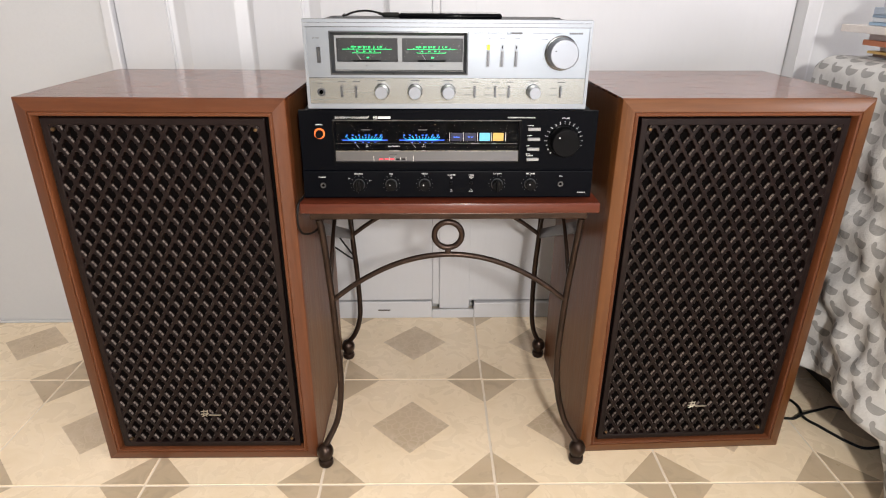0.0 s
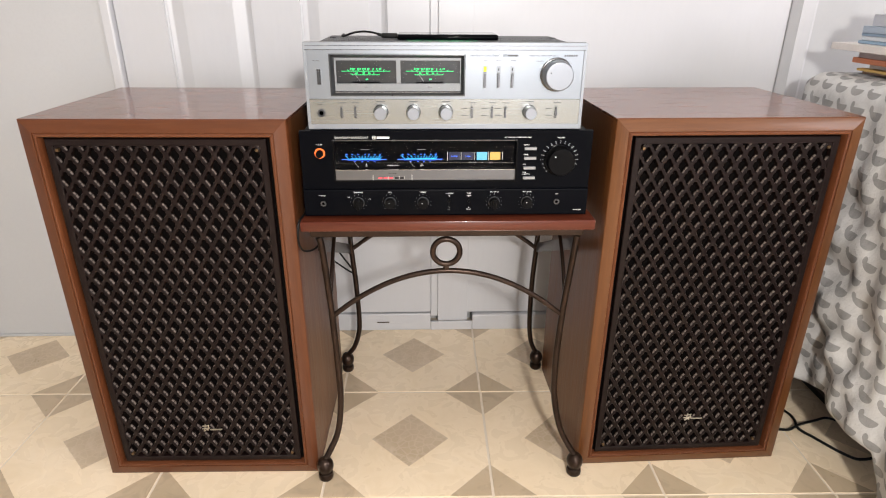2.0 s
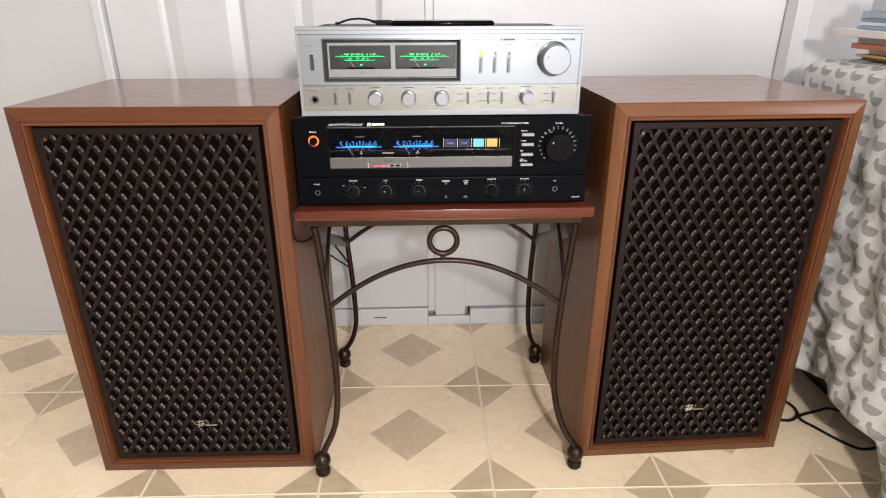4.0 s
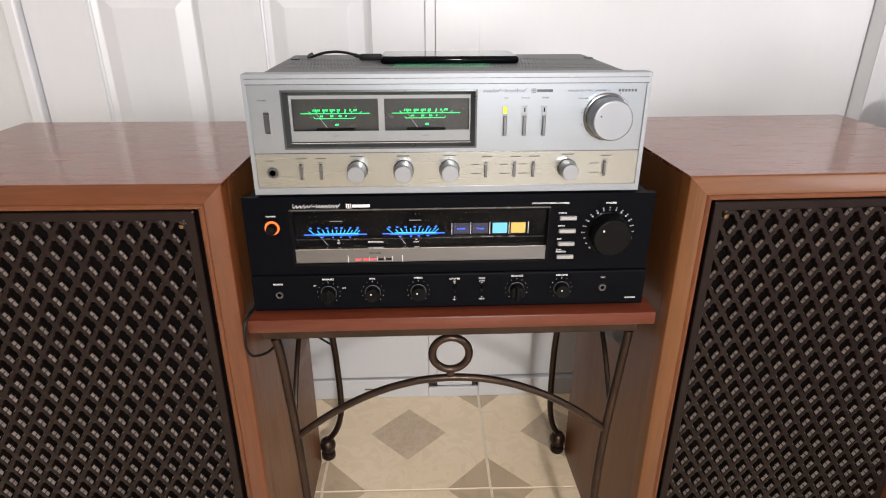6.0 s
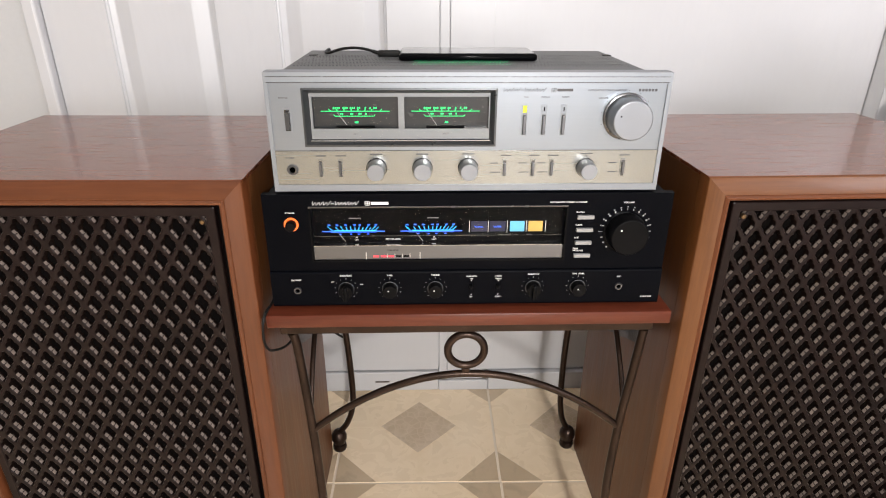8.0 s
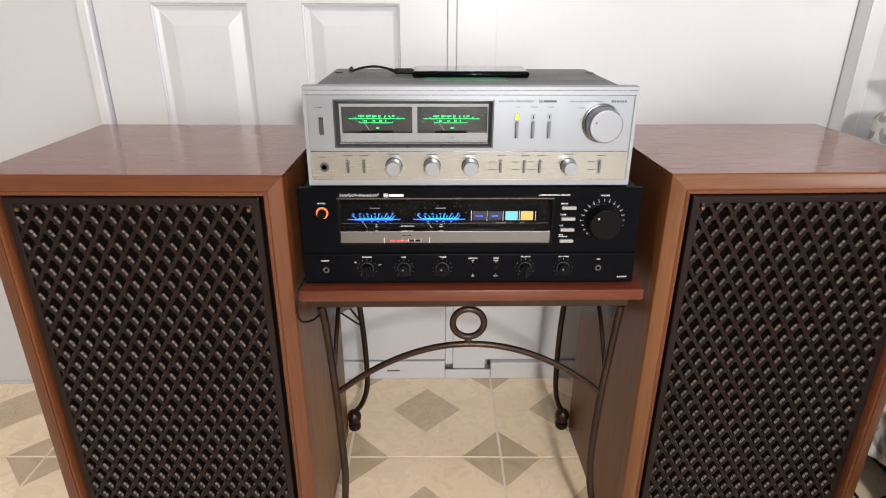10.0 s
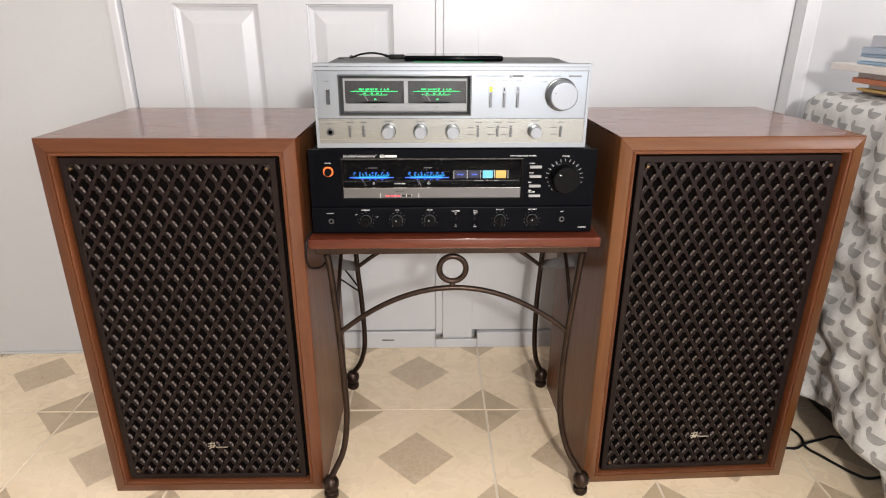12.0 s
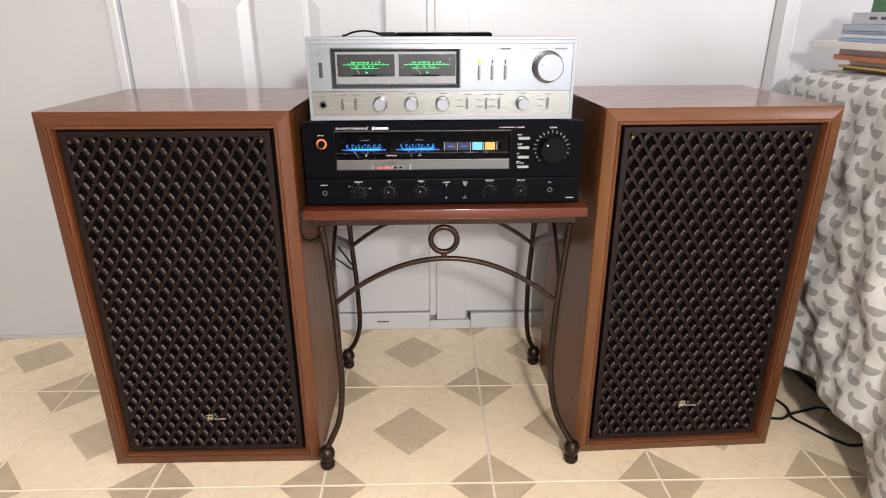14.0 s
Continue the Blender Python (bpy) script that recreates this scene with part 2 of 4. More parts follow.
def ring_frame(x0, x1, z0, z1, y0, y1, wx, wz, bm=None, bevel=0.0):
    """A rectangular frame facing the front: outer size, and the widths of its uprights and rails."""
    bm = bm or bmesh.new()
    outer = [(x0, z0), (x1, z0), (x1, z1), (x0, z1)]
    inner = [(x0 + wx, z0 + wz), (x1 - wx, z0 + wz), (x1 - wx, z1 - wz), (x0 + wx, z1 - wz)]
    v = [[bm.verts.new((x, y, z)) for x, z in loop] for y in (y0, y1) for loop in (outer, inner)]
    of, inf, ob_, ib = v
    for k in range(4):
        j = (k + 1) % 4
        for q in ((of[k], of[j], inf[j], inf[k]), (ob_[j], ob_[k], ib[k], ib[j]), (of[j], of[k], ob_[k], ob_[j]), (inf[k], inf[j], ib[j], ib[k])):
            bm.faces.new(q)
    bmesh.ops.recalc_face_normals(bm, faces=bm.faces)
    if bevel:
        bmesh.ops.bevel(bm, geom=list(bm.edges), offset=bevel, segments=1, affect="EDGES")
    return bm

# ---- structure ----
X0, X1, Y0, Y1, HIGH = -2.1, 2.6, -3.2, 1.352, 2.45
# unseen south wall, set pale so it bounces light onto the fronts
SOUTH = surface("south_wall_paint", (0.62, 0.61, 0.60), 0.7, vary=0.05, big=2)


def wall(name, x0, x1, y0, y1, z0=0.0, z1=HIGH, mat=None):
    return tagged(part(name, box(x0, x1, y0, y1, z0, z1), mat or WALL), "plain white painted wall of the room", "wall", kind="structure")


wall("wall_north", X0, -0.6250, Y1, 1.46)
wall("wall_north_east", 0.9265, X1, Y1, 1.46)
wall("wall_north_top", -0.6250, 0.9265, Y1, 1.46, 2.10, HIGH)
wall("wall_north_back", -0.6250, 0.9265, 1.42, 1.46, 0, 2.10)
wall("wall_west", X0 - 0.1, X0, Y0, 1.46)
# unseen openings added in the east and south walls to hold the area lamps
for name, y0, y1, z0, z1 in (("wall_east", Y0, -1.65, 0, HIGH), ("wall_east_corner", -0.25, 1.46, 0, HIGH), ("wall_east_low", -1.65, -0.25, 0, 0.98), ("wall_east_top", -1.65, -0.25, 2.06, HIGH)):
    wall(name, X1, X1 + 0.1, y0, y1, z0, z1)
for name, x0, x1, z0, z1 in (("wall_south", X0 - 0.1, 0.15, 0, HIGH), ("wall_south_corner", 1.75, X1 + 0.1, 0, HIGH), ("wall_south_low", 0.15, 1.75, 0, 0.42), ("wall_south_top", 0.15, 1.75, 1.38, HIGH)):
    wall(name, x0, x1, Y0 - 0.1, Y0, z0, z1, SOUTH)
tagged(part("ceiling", box(X0 - 0.1, X1 + 0.1, Y0 - 0.1, 1.46, HIGH, HIGH + 0.1), CEIL), "white painted ceiling over the room", "ceiling", kind="structure")


def mitred(loops_of, x0, x1, z0, z1):
    """Four mitred rails (bottom, right, top, left) swept along a rectangle; loops_of is a list of (inset, y, material)."""
    out = []
    for k in range(4):
        bm = bmesh.new()
        rows = []
        for d, y, _ in loops_of:
            c = [(x0 + d, z0 + d), (x1 - d, z0 + d), (x1 - d, z1 - d), (x0 + d, z1 - d)]
            rows.append([bm.verts.new((c[i][0], y, c[i][1])) for i in (k, (k + 1) % 4)])
        for (a, b), (c, d), (_, _, mi) in zip(rows, rows[1:], loops_of[1:]):
            f = bm.faces.new((a, b, d, c))
            f.material_index = mi
        out.append(bm)
    return out


# the panelled door
def panel(x0, x1, z0, z1, y):
    """A moulded door panel: a groove round the edge, a sloping border and a flat field."""
    bm = bmesh.new()
    loops = []
    for d, h in ((0, 0), (0.0015, 0.0035), (0.0040, 0.0042), (0.0055, 0.0068), (0.0125, 0.0098), (0.0150, 0.0100), (0.0390, 0.0020), (0.0410, 0.0016)):
        loops.append([bm.verts.new((x, y + h, z)) for x, z in ((x0 + d, z0 + d), (x1 - d, z0 + d), (x1 - d, z1 - d), (x0 + d, z1 - d))])
    for a, b in zip(loops, loops[1:]):
        for k in range(4):
            bm.faces.new((a[k], a[(k + 1) % 4], b[(k + 1) % 4], b[k]))
    bm.faces.new(loops[-1])
    return bm


DY = 1.362
door = tagged(part("door_1", box(-0.5995, 0.0750, DY + 0.012, DY + 0.042, 0.053, 2.06), DOOR), "white painted panelled closet door, closed", "door", kind="structure")
xs = (-0.5995, -0.494, -0.308, -0.2045, -0.0155, 0.0755)
zs = (0.053, 0.29, 0.857, 0.974, 1.62, 1.72, 1.95, 2.06)
for k in (0, 2, 4):
    part("stile", box(xs[k], xs[k + 1], DY, DY + 0.012, zs[0], zs[-1]), DOOR, door)
for k in (0, 2, 4, 6):
    for c in (1, 3):
        part("rail", box(xs[c], xs[c + 1], DY, DY + 0.012, zs[k], zs[k + 1]), DOOR, door)
for k in (1, 3, 5):
    for c in (1, 3):
        part("panel", panel(xs[c], xs[c + 1], zs[k], zs[k + 1], DY), DOOR, door)
door_2 = tagged(part("door_2", box(0.0970, 0.8812, DY + 0.004, DY + 0.042, 0.048, 2.06, 0.002), DOOR), "white painted flush door, closed", "door", kind="structure")
knob = part("door_knob", lathe([(0, 0.062), (0.018, 0.060), (0.026, 0.050), (0.028, 0.040), (0.022, 0.028), (0.011, 0.020), (0.011, 0.006), (0.031, 0.005), (0.033, 0.0)], (0.801, DY + 0.004, 0.911), "f", 32), CHROME, door_2, "brushed steel door knob", True)
# casing, post and sill of the two doors
TRIM = "white painted door trim"


def trim(name, bm, label=TRIM):
    return tagged(part(name, bm, DOOR), label, "trim", kind="structure")


trim("trim_west", box(-0.6245, -0.6015, 1.3440, 1.372, 0, 2.10, 0.004))
trim("trim_post", box(0.0772, 0.0953, 1.3635, 1.3680, 0.038, 2.09, 0.002))
# added strip that makes the gap shallow, so it renders less dark
trim("trim_backing", box(0.0745, 0.0975, 1.3685, 1.3735, 0.055, 2.06), "added white strip that lightens the door gap")
bm = bmesh.new()
# jamb face is sloped instead of square, so that it catches light
prof = [(0.8833, 1.3720), (0.8833, 1.3660), (0.8948, 1.3460), (0.8948, 1.3440), (0.8978, 1.3430), (0.9208, 1.3392), (0.9253, 1.3398), (0.9268, 1.3495), (0.9268, 1.3720)]
ends = [[bm.verts.new((x, y, z)) for x, y in prof] for z in (0, 2.10)]
bm.faces.new(ends[0]), bm.faces.new(ends[1][::-1])
for k in range(len(prof)):
    bm.faces.new((ends[0][k], ends[0][(k + 1) % len(prof)], ends[1][(k + 1) % len(prof)], ends[1][k]))
bmesh.ops.recalc_face_normals(bm, faces=bm.faces)
trim("trim_east_casing", bm)
trim("trim_head", box(-0.660, 0.925, 1.335, 1.3515, 2.10, 2.17, 0.004))
trim("sill_west", box(-0.6010, 0.0765, 1.357, 1.40, 0, 0.049, 0.002), "white painted door sill on the floor")
trim("sill_block", box(0.0768, 0.1875, 1.3560, 1.3633, 0, 0.025, 0.0012), "low white painted block between the door sills")
trim("trim_astragal", box(0.0962, 0.1745, 1.3634, 1.3658, 0.0255, 2.06, 0.0008), "flat white strip along the door edge")
trim("sill_east", box(0.1880, 0.8830, 1.3550, 1.40, 0, 0.0445, 0.002), "white painted door sill on the floor")
CHIP = surface("chipped_paint", (0.10, 0.075, 0.055), 0.8, vary=0.3)
chip = part("paint_chip", box(-0.066, -0.034, 1.3562, 1.3569, 0.0228, 0.0262, 0.0006, 1), CHIP, bpy.data.objects["sill_west"], "brown chip in the white paint")
tagged(part("baseboard_west", box(X0, -0.6255, 1.3485, Y1 - 0.0005, 0, 0.008, 0.002), WALL), "thin white strip along the foot of the wall", "baseboard", kind="structure")

# ---- speakers ----
WIDE, DEEP = 0.3885, 0.322


def lattice(x0, x1, z0, z1, y, px, pz, dx, dz):
    """A moulded lattice: diamond cells whose holes have rounded corners and a step half way down."""
    bm = bmesh.new()
    cols, rows = int((x1 - x0) / px) + 2, int((z1 - z0) / pz) + 2
    cx, cz = (x0 + x1) / 2 + dx, (z0 + z1) / 2 + dz

    axes = ((1, 0), (0, 1), (-1, 0), (0, -1))

    def hole(kx, kz, r, pinch):
        """A diamond with cut corners; each side is pinched inwards at its middle."""
        pts = []
        for k in range(4):
            a, b = axes[k], axes[(k + 1) % 4]
            for t, s in ((r, 1), (0.40, 1), (0.47, pinch), (0.53, pinch), (0.60, 1), (1 - r, 1)):
                pts.append(((a[0] * (1 - t) + b[0] * t) * kx * s, (a[1] * (1 - t) + b[1] * t) * kz * s))
        return pts

    outer = hole(px / 2 * 0.91, pz / 2 * 0.91, 0.17, 1)
    corner = [(px / 2, 0), (0, pz / 2), (-px / 2, 0), (0, -pz / 2)]
    levels = [(0.82, 0.0002, 0.97), (0.76, 0.0012, 0.90), (0.735, 0.0058, 0.87), (0.72, 0.0062, 0.87), (0.71, 0.0098, 0.87)]
    cells = {}
    for i in range(-cols, cols + 1):
        for j in range(-rows, rows + 1):
            for h in (0, 1):
                x, z = cx + (i + h / 2) * px, cz + (j + h / 2) * pz
                if x0 - px * 0.45 < x < x1 + px * 0.45 and z0 - pz * 0.45 < z < z1 + pz * 0.45:
                    cells[(2 * i + h, 2 * j + h)] = (x, z)
    for x, z in cells.values():
        def vert(p, y_):
            return bm.verts.new((x + p[0], y_, z + p[1]))
        o = [vert(p, y) for p in outer]
        c = [vert(p, y) for p in corner]
        last = o
        for k in range(4):
            bm.faces.new((c[k], o[6 * k], o[6 * k - 1]))
            bm.faces.new((c[k], c[(k + 1) % 4], *[o[6 * k + q] for q in range(5, -1, -1)]))
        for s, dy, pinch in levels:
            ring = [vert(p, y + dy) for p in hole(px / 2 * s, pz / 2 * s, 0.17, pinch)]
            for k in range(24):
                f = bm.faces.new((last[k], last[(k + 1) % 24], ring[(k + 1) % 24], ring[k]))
                # light on the upward-facing hole walls is painted in as a paler colour
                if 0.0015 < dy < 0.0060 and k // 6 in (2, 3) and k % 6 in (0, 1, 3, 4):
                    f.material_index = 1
                # all other deep hole walls get the darker tone, shade painted in
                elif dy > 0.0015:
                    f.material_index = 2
            last = ring
    for co, no in (((x0 - 0.0004, 0, 0), (-1, 0, 0)), ((x1 + 0.0004, 0, 0), (1, 0, 0)), ((0, 0, z0 - 0.0004), (0, 0, -1)), ((0, 0, z1 + 0.0004), (0, 0, 1))):
        bmesh.ops.bisect_plane(bm, geom=list(bm.verts) + list(bm.edges) + list(bm.faces), plane_co=co, plane_no=no, clear_outer=True)
    return bm


def speaker(xc, yf, TALL, yaw, dx, dz, badge_x, label, wood_x, wood_z):
    x0, x1, f = xc - WIDE / 2, xc + WIDE / 2, yf
    sp = thing("floor_speaker", (xc, yf, 0), label, "speaker", "pair of speakers")
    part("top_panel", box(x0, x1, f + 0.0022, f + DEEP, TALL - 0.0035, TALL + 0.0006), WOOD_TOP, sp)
    part("bottom_panel", box(x0, x1, f + 0.020, f + DEEP, 0.0, 0.02), WOOD_X, sp)
    for a in (x0, x1 - 0.02):
        part("side_panel", box(a, a + 0.02, f + 0.0225, f + DEEP, 0.02, TALL - 0.0037), WOOD_SIDE, sp)
    part("back_panel", box(x0 + 0.02, x1 - 0.02, f + DEEP - 0.02, f + DEEP - 0.004, 0.02, TALL - 0.02), WOOD_X, sp)
    prof = [(0, 0.0220, 0), (0, 0.0016, 0), (0.0004, 0.0006, 0), (0.0014, 0, 0), (0.0188, -0.0040, 0), (0.0194, -0.0026, 1), (0.0202, -0.0034, 1), (0.0224, -0.0052, 1), (0.0244, -0.0048, 1), (0.0255, -0.0028, 1), (0.0258, 0.022, 1)]
    rails = mitred([(d, f + y, m) for d, y, m in prof], x0, x1, 0, TALL)
    for bm, mats in zip(rails, ((wood_x, LIP_X), (wood_z, LIP_Z)) * 2):
        part("front_rail", bm, mats, sp, "", True)
    part("baffle", box(x0 + 0.0205, x1 - 0.0205, f + 0.0105, f + 0.018, 0.0205, TALL - 0.0205), CLOTH_BLACK, sp, "black cloth behind the lattice")
    g0, g1, h0, h1 = x0 + 0.0322, x1 - 0.0322, 0.0285, TALL - 0.0285
    gf = part("grille_frame", ring_frame(g0, g1, h0, h1, f, f + 0.0100, 0.0102, 0.0105, bevel=0.0010), GRILLE, sp, "dark brown grille frame")
    part("lattice", lattice(g0 + 0.0096, g1 - 0.0096, h0 + 0.0099, h1 - 0.0099, f + 0.0008, 0.0239, 0.03684, dx, dz), (GRILLE, HOLE_LIT, HOLE_SHADED), gf, "dark brown diamond lattice", True)
    for x in (g0 + 0.015, g1 - 0.015):
        for z in (h0 + 0.017, h1 - 0.017):
            part("screw", lathe([(0, 0.0022), (0.0022, 0.0018), (0.0032, 0.0), (0.0032, -0.003)], (x, f + 0.0012, z), "f", 12), BRASS, gf, "brass screw head", True)
    bx, bz, by = xc + badge_x, 0.104, f - 0.0012
    badge = part("badge", box(bx + 0.004, bx + 0.026, by, by + 0.003, bz - 0.0045, bz - 0.0028, 0.0004), GOLD, sp, "small gold-coloured badge")
    for ax, az, bx2, bz2 in ((-0.010, -0.002, 0.004, 0.000), (-0.006, -0.007, -0.003, 0.008), (0.000, -0.006, 0.003, 0.007), (-0.009, 0.004, 0.002, 0.005), (-0.008, -0.007, 0.003, -0.001)):
        part("badge_stroke", tube([(bx + ax, by + 0.001, bz + az), (bx + bx2, by + 0.001, bz + bz2)], 0.0009, 6, 1), GOLD, badge)
    sp.rotation_euler = (0, 0, radians(yaw))
    return sp


speaker(-0.3357, 0.8450, 0.6620, -0.86, -0.001, 0.0195, -0.0010, "walnut speaker cabinet with dark brown diamond lattice grille on tiled floor", WOOD_X, WOOD_Z)
speaker(0.5442, 0.8513, 0.6620, 1.37, 0.0035, 0.0172, 0.0100, "walnut speaker cabinet with dark lattice grille beside the clothed table", GOLD_X, GOLD_Z)

# ---- iron table ----
table = thing("side_table", (0.096, 1.02, 0), "small wrought iron table with cherry wood top between the speakers", "table")
part("tabletop", box(-0.1345, 0.3325, 0.838, 1.205, 0.4872, 0.5040, 0.0025), CHERRY, table, "reddish cherry wood top", True)
for nm, b in (("front_rail", (-0.121, 0.315, 0.843, 0.857)), ("back_rail", (-0.124, 0.312, 1.178, 1.192)), ("side_rail", (-0.121, -0.109, 0.857, 1.178)), ("side_rail", (0.300, 0.312, 0.857, 1.178))):
    part(nm, box(*b, 0.4760, 0.4871, 0.0015), IRON, table)
LEG_R = 0.0056


def iron_leg(points, foot):
    leg = part("leg", tube(points + [(foot[0], foot[1], 0.040)], LEG_R, 12), IRON, table, "", True)
    part("ball_foot", lathe([(0, 0.0475), (0.006, 0.0465), (0.011, 0.043), (0.0145, 0.036), (0.0152, 0.031), (0.0145, 0.025), (0.0105, 0.0175), (0.0100, 0.0150), (0.0128, 0.0130), (0.0136, 0.009), (0.0132, 0.003), (0.011, 0)], (foot[0], foot[1], 0), "z", 24), IRON, leg, "round iron ball foot", True)


iron_leg([(-0.1085, 0.850, 0.4735), (-0.1050, 0.850, 0.4583), (-0.1010, 0.850, 0.405), (-0.0965, 0.850, 0.3285), (-0.0931, 0.850, 0.2332), (-0.0925, 0.848, 0.1608), (-0.1015, 0.842, 0.0911)], (-0.126, 0.825))
iron_leg([(0.3075, 0.850, 0.4735), (0.3062, 0.850, 0.4612), (0.3014, 0.850, 0.405), (0.2950, 0.850, 0.3300), (0.2910, 0.849, 0.2264), (0.2950, 0.846, 0.1529), (0.3105, 0.839, 0.0883)], (0.338, 0.824))
iron_leg([(-0.1020, 1.165, 0.4735), (-0.0995, 1.165, 0.336), (-0.0925, 1.165, 0.233), (-0.0900, 1.166, 0.140), (-0.0945, 1.168, 0.100), (-0.106, 1.172, 0.066)], (-0.124, 1.175))
iron_leg([(0.3125, 1.165, 0.4735), (0.3080, 1.165, 0.330), (0.3035, 1.165, 0.235), (0.3040, 1.166, 0.140), (0.3080, 1.168, 0.095), (0.3150, 1.170, 0.066)], (0.3275, 1.173))


def arch(a, b, rise, r=0.0046):
    a, b = Vector(a), Vector(b)
    pts = [a.lerp(b, k / 12) + Vector((0, 0, rise * (1 - (2 * k / 12 - 1) ** 2))) for k in range(13)]
    return tube(pts, r, 10, 3)


part("arch", arch((-0.0945, 0.850, 0.331), (0.2935, 0.850, 0.328), 0.0835), IRON, table, "", True)
part("arch", arch((-0.0985, 1.165, 0.318), (0.3070, 1.165, 0.318), 0.083), IRON, table, "", True)
part("arch", arch((-0.0970, 0.853, 0.362), (-0.0985, 1.165, 0.322), 0.115, 0.0034), IRON, table, "", True)
part("arch", arch((0.2970, 0.853, 0.365), (0.3070, 1.165, 0.322), 0.115, 0.0034), IRON, table, "", True)
for x_front, x_back in ((-0.1130, -0.1010), (0.3110, 0.3090)):
    bm = bmesh.new()
    ends = [[bm.verts.new((x + a, y, z + b)) for a, b in ((-0.002, -0.011), (0.002, -0.011), (0.002, 0.011), (-0.002, 0.011))] for x, y, z in ((x_front, 0.870, 0.452), (x_back, 1.160, 0.322))]
    bm.faces.new(ends[0]), bm.faces.new(ends[1])
    for k in range(4):
        bm.faces.new((ends[0][k], ends[0][(k + 1) % 4], ends[1][(k + 1) % 4], ends[1][k]))
    bmesh.ops.recalc_face_normals(bm, faces=bm.faces)
    part("side_brace", bm, IRON, table, "flat sloping iron brace")
part("ring", tube([(0.0955 + 0.0220 * math.cos(a), 0.850, 0.4470 + 0.0220 * math.sin(a)) for a in [2 * math.pi * k / 40 for k in range(40)]], 0.0048, 10, 1, closed=True), IRON, table, "", True)
part("ring_weld", box(0.0905, 0.1005, 0.8465, 0.8535, 0.4130, 0.4235, 0.0025), IRON, table, "short iron weld", True)


# ---- amplifiers: common pieces ----
def plate_with_hole(x0, x1, z0, z1, a0, a1, b0, b1, y0, y1):
    """A front plate with a rectangular window (a0..a1, b0..b1)."""
    bm = bmesh.new()
    outer = [(x0, z0), (x1, z0), (x1, z1), (x0, z1)]
    inner = [(a0, b0), (a1, b0), (a1, b1), (a0, b1)]
    of, inf, ob_, ib = [[bm.verts.new((x, y, z)) for x, z in loop] for y in (y0, y1) for loop in (outer, inner)]
    for k in range(4):
        j = (k + 1) % 4
        for q in ((of[k], of[j], inf[j], inf[k]), (ob_[j], ob_[k], ib[k], ib[j]), (of[j], of[k], ob_[k], ob_[j]), (inf[k], inf[j], ib[j], ib[k])):
            bm.faces.new(q)
    bmesh.ops.recalc_face_normals(bm, faces=bm.faces)
    return bm


def sloped_bezel(x0, x1, z0, z1, y0, y1, inset, lip=0.0):
    """A picture-frame slope that leads from a window's edge down to its recessed face."""
    bm = bmesh.new()
    loops = []
    for d, y in ((0, y0 + 0.0003), (-0.0012, y0 - 0.0006), (0.0008, y0 - 0.0008), (inset, y1)):
        loops.append([bm.verts.new((x, y, z)) for x, z in ((x0 + d, z0 + d), (x1 - d, z0 + d), (x1 - d, z1 - d), (x0 + d, z1 - d))])
    for a, b in zip(loops, loops[1:]):
        for k in range(4):
            bm.faces.new((a[k], a[(k + 1) % 4], b[(k + 1) % 4], b[k]))
    bmesh.ops.recalc_face_normals(bm, faces=bm.faces)
    return bm


def bars(items, y, material, parent, name="print", label="", thick=0.0002):
    """Flat printed or lit bars: (x centre, z centre, width, height, slant)."""
    bm = bmesh.new()
    for x, z, w, h, s in items:
        v = []
        for yy in (y, y + thick):
            v += [bm.verts.new((x + a * w / 2 + s * b * h / 2, yy, z + b * h / 2)) for a, b in ((-1, -1), (1, -1), (1, 1), (-1, 1))]
        for q in ((0, 1, 2, 3), (7, 6, 5, 4), (0, 4, 5, 1), (1, 5, 6, 2), (2, 6, 7, 3), (3, 7, 4, 0)):
            bm.faces.new([v[k] for k in q])
    bmesh.ops.recalc_face_normals(bm, faces=bm.faces)
    return part(name, bm, material, parent, label)


def logo(x0, x1, z, h, y, material, parent):
    """The maker's marks as plain shapes: two slanted scribbles, a small framed square and a bar."""
    w = x1 - x0
    bm = bmesh.new()
    for a, b, turns in ((0.0, 0.24, 5), (0.30, 0.60, 7)):
        pts = []
        for k in range(turns * 6 + 1):
            u = k / (turns * 6)
            c = math.cos(u * turns * 2 * math.pi)
            tall = 0.52 if u < 0.12 or abs(u - 0.55) < 0.07 or u > 0.93 else 0.26
            zz = h * (tall * max(c, 0) - 0.34 * max(-c, 0))
            pts.append((x0 + w * (a + (b - a) * u) + 0.45 * zz, y, z + zz))
        tube(pts, h * 0.052, 5, 1, bm)
    part("maker_mark", bm, material, parent, "maker's mark in plain strokes")
    bars([(x0 + w * 0.882, z, w * 0.225, h * 0.58, 0)], y, material, parent, "maker_bar", "maker's mark as a plain bar")
    bars([(x0 + w * 0.272, z, w * 0.035, h * 0.09, 0)], y, material, parent, "maker_dash")
    items = [(x0 + w * 0.722, z + s * h * 0.40, w * 0.062, h * 0.10, 0) for s in (-1, 1)]
    items += [(x0 + w * (0.722 + s * 0.029), z, w * 0.008, h * 0.80, 0) for s in (-1, 1)]
    items += [(x0 + w * 0.722, z, w * 0.062, h * 0.10, 0), (x0 + w * 0.722, z, w * 0.010, h * 0.72, 0)]
    return bars(items, y, material, parent, "maker_square", "small framed mark")


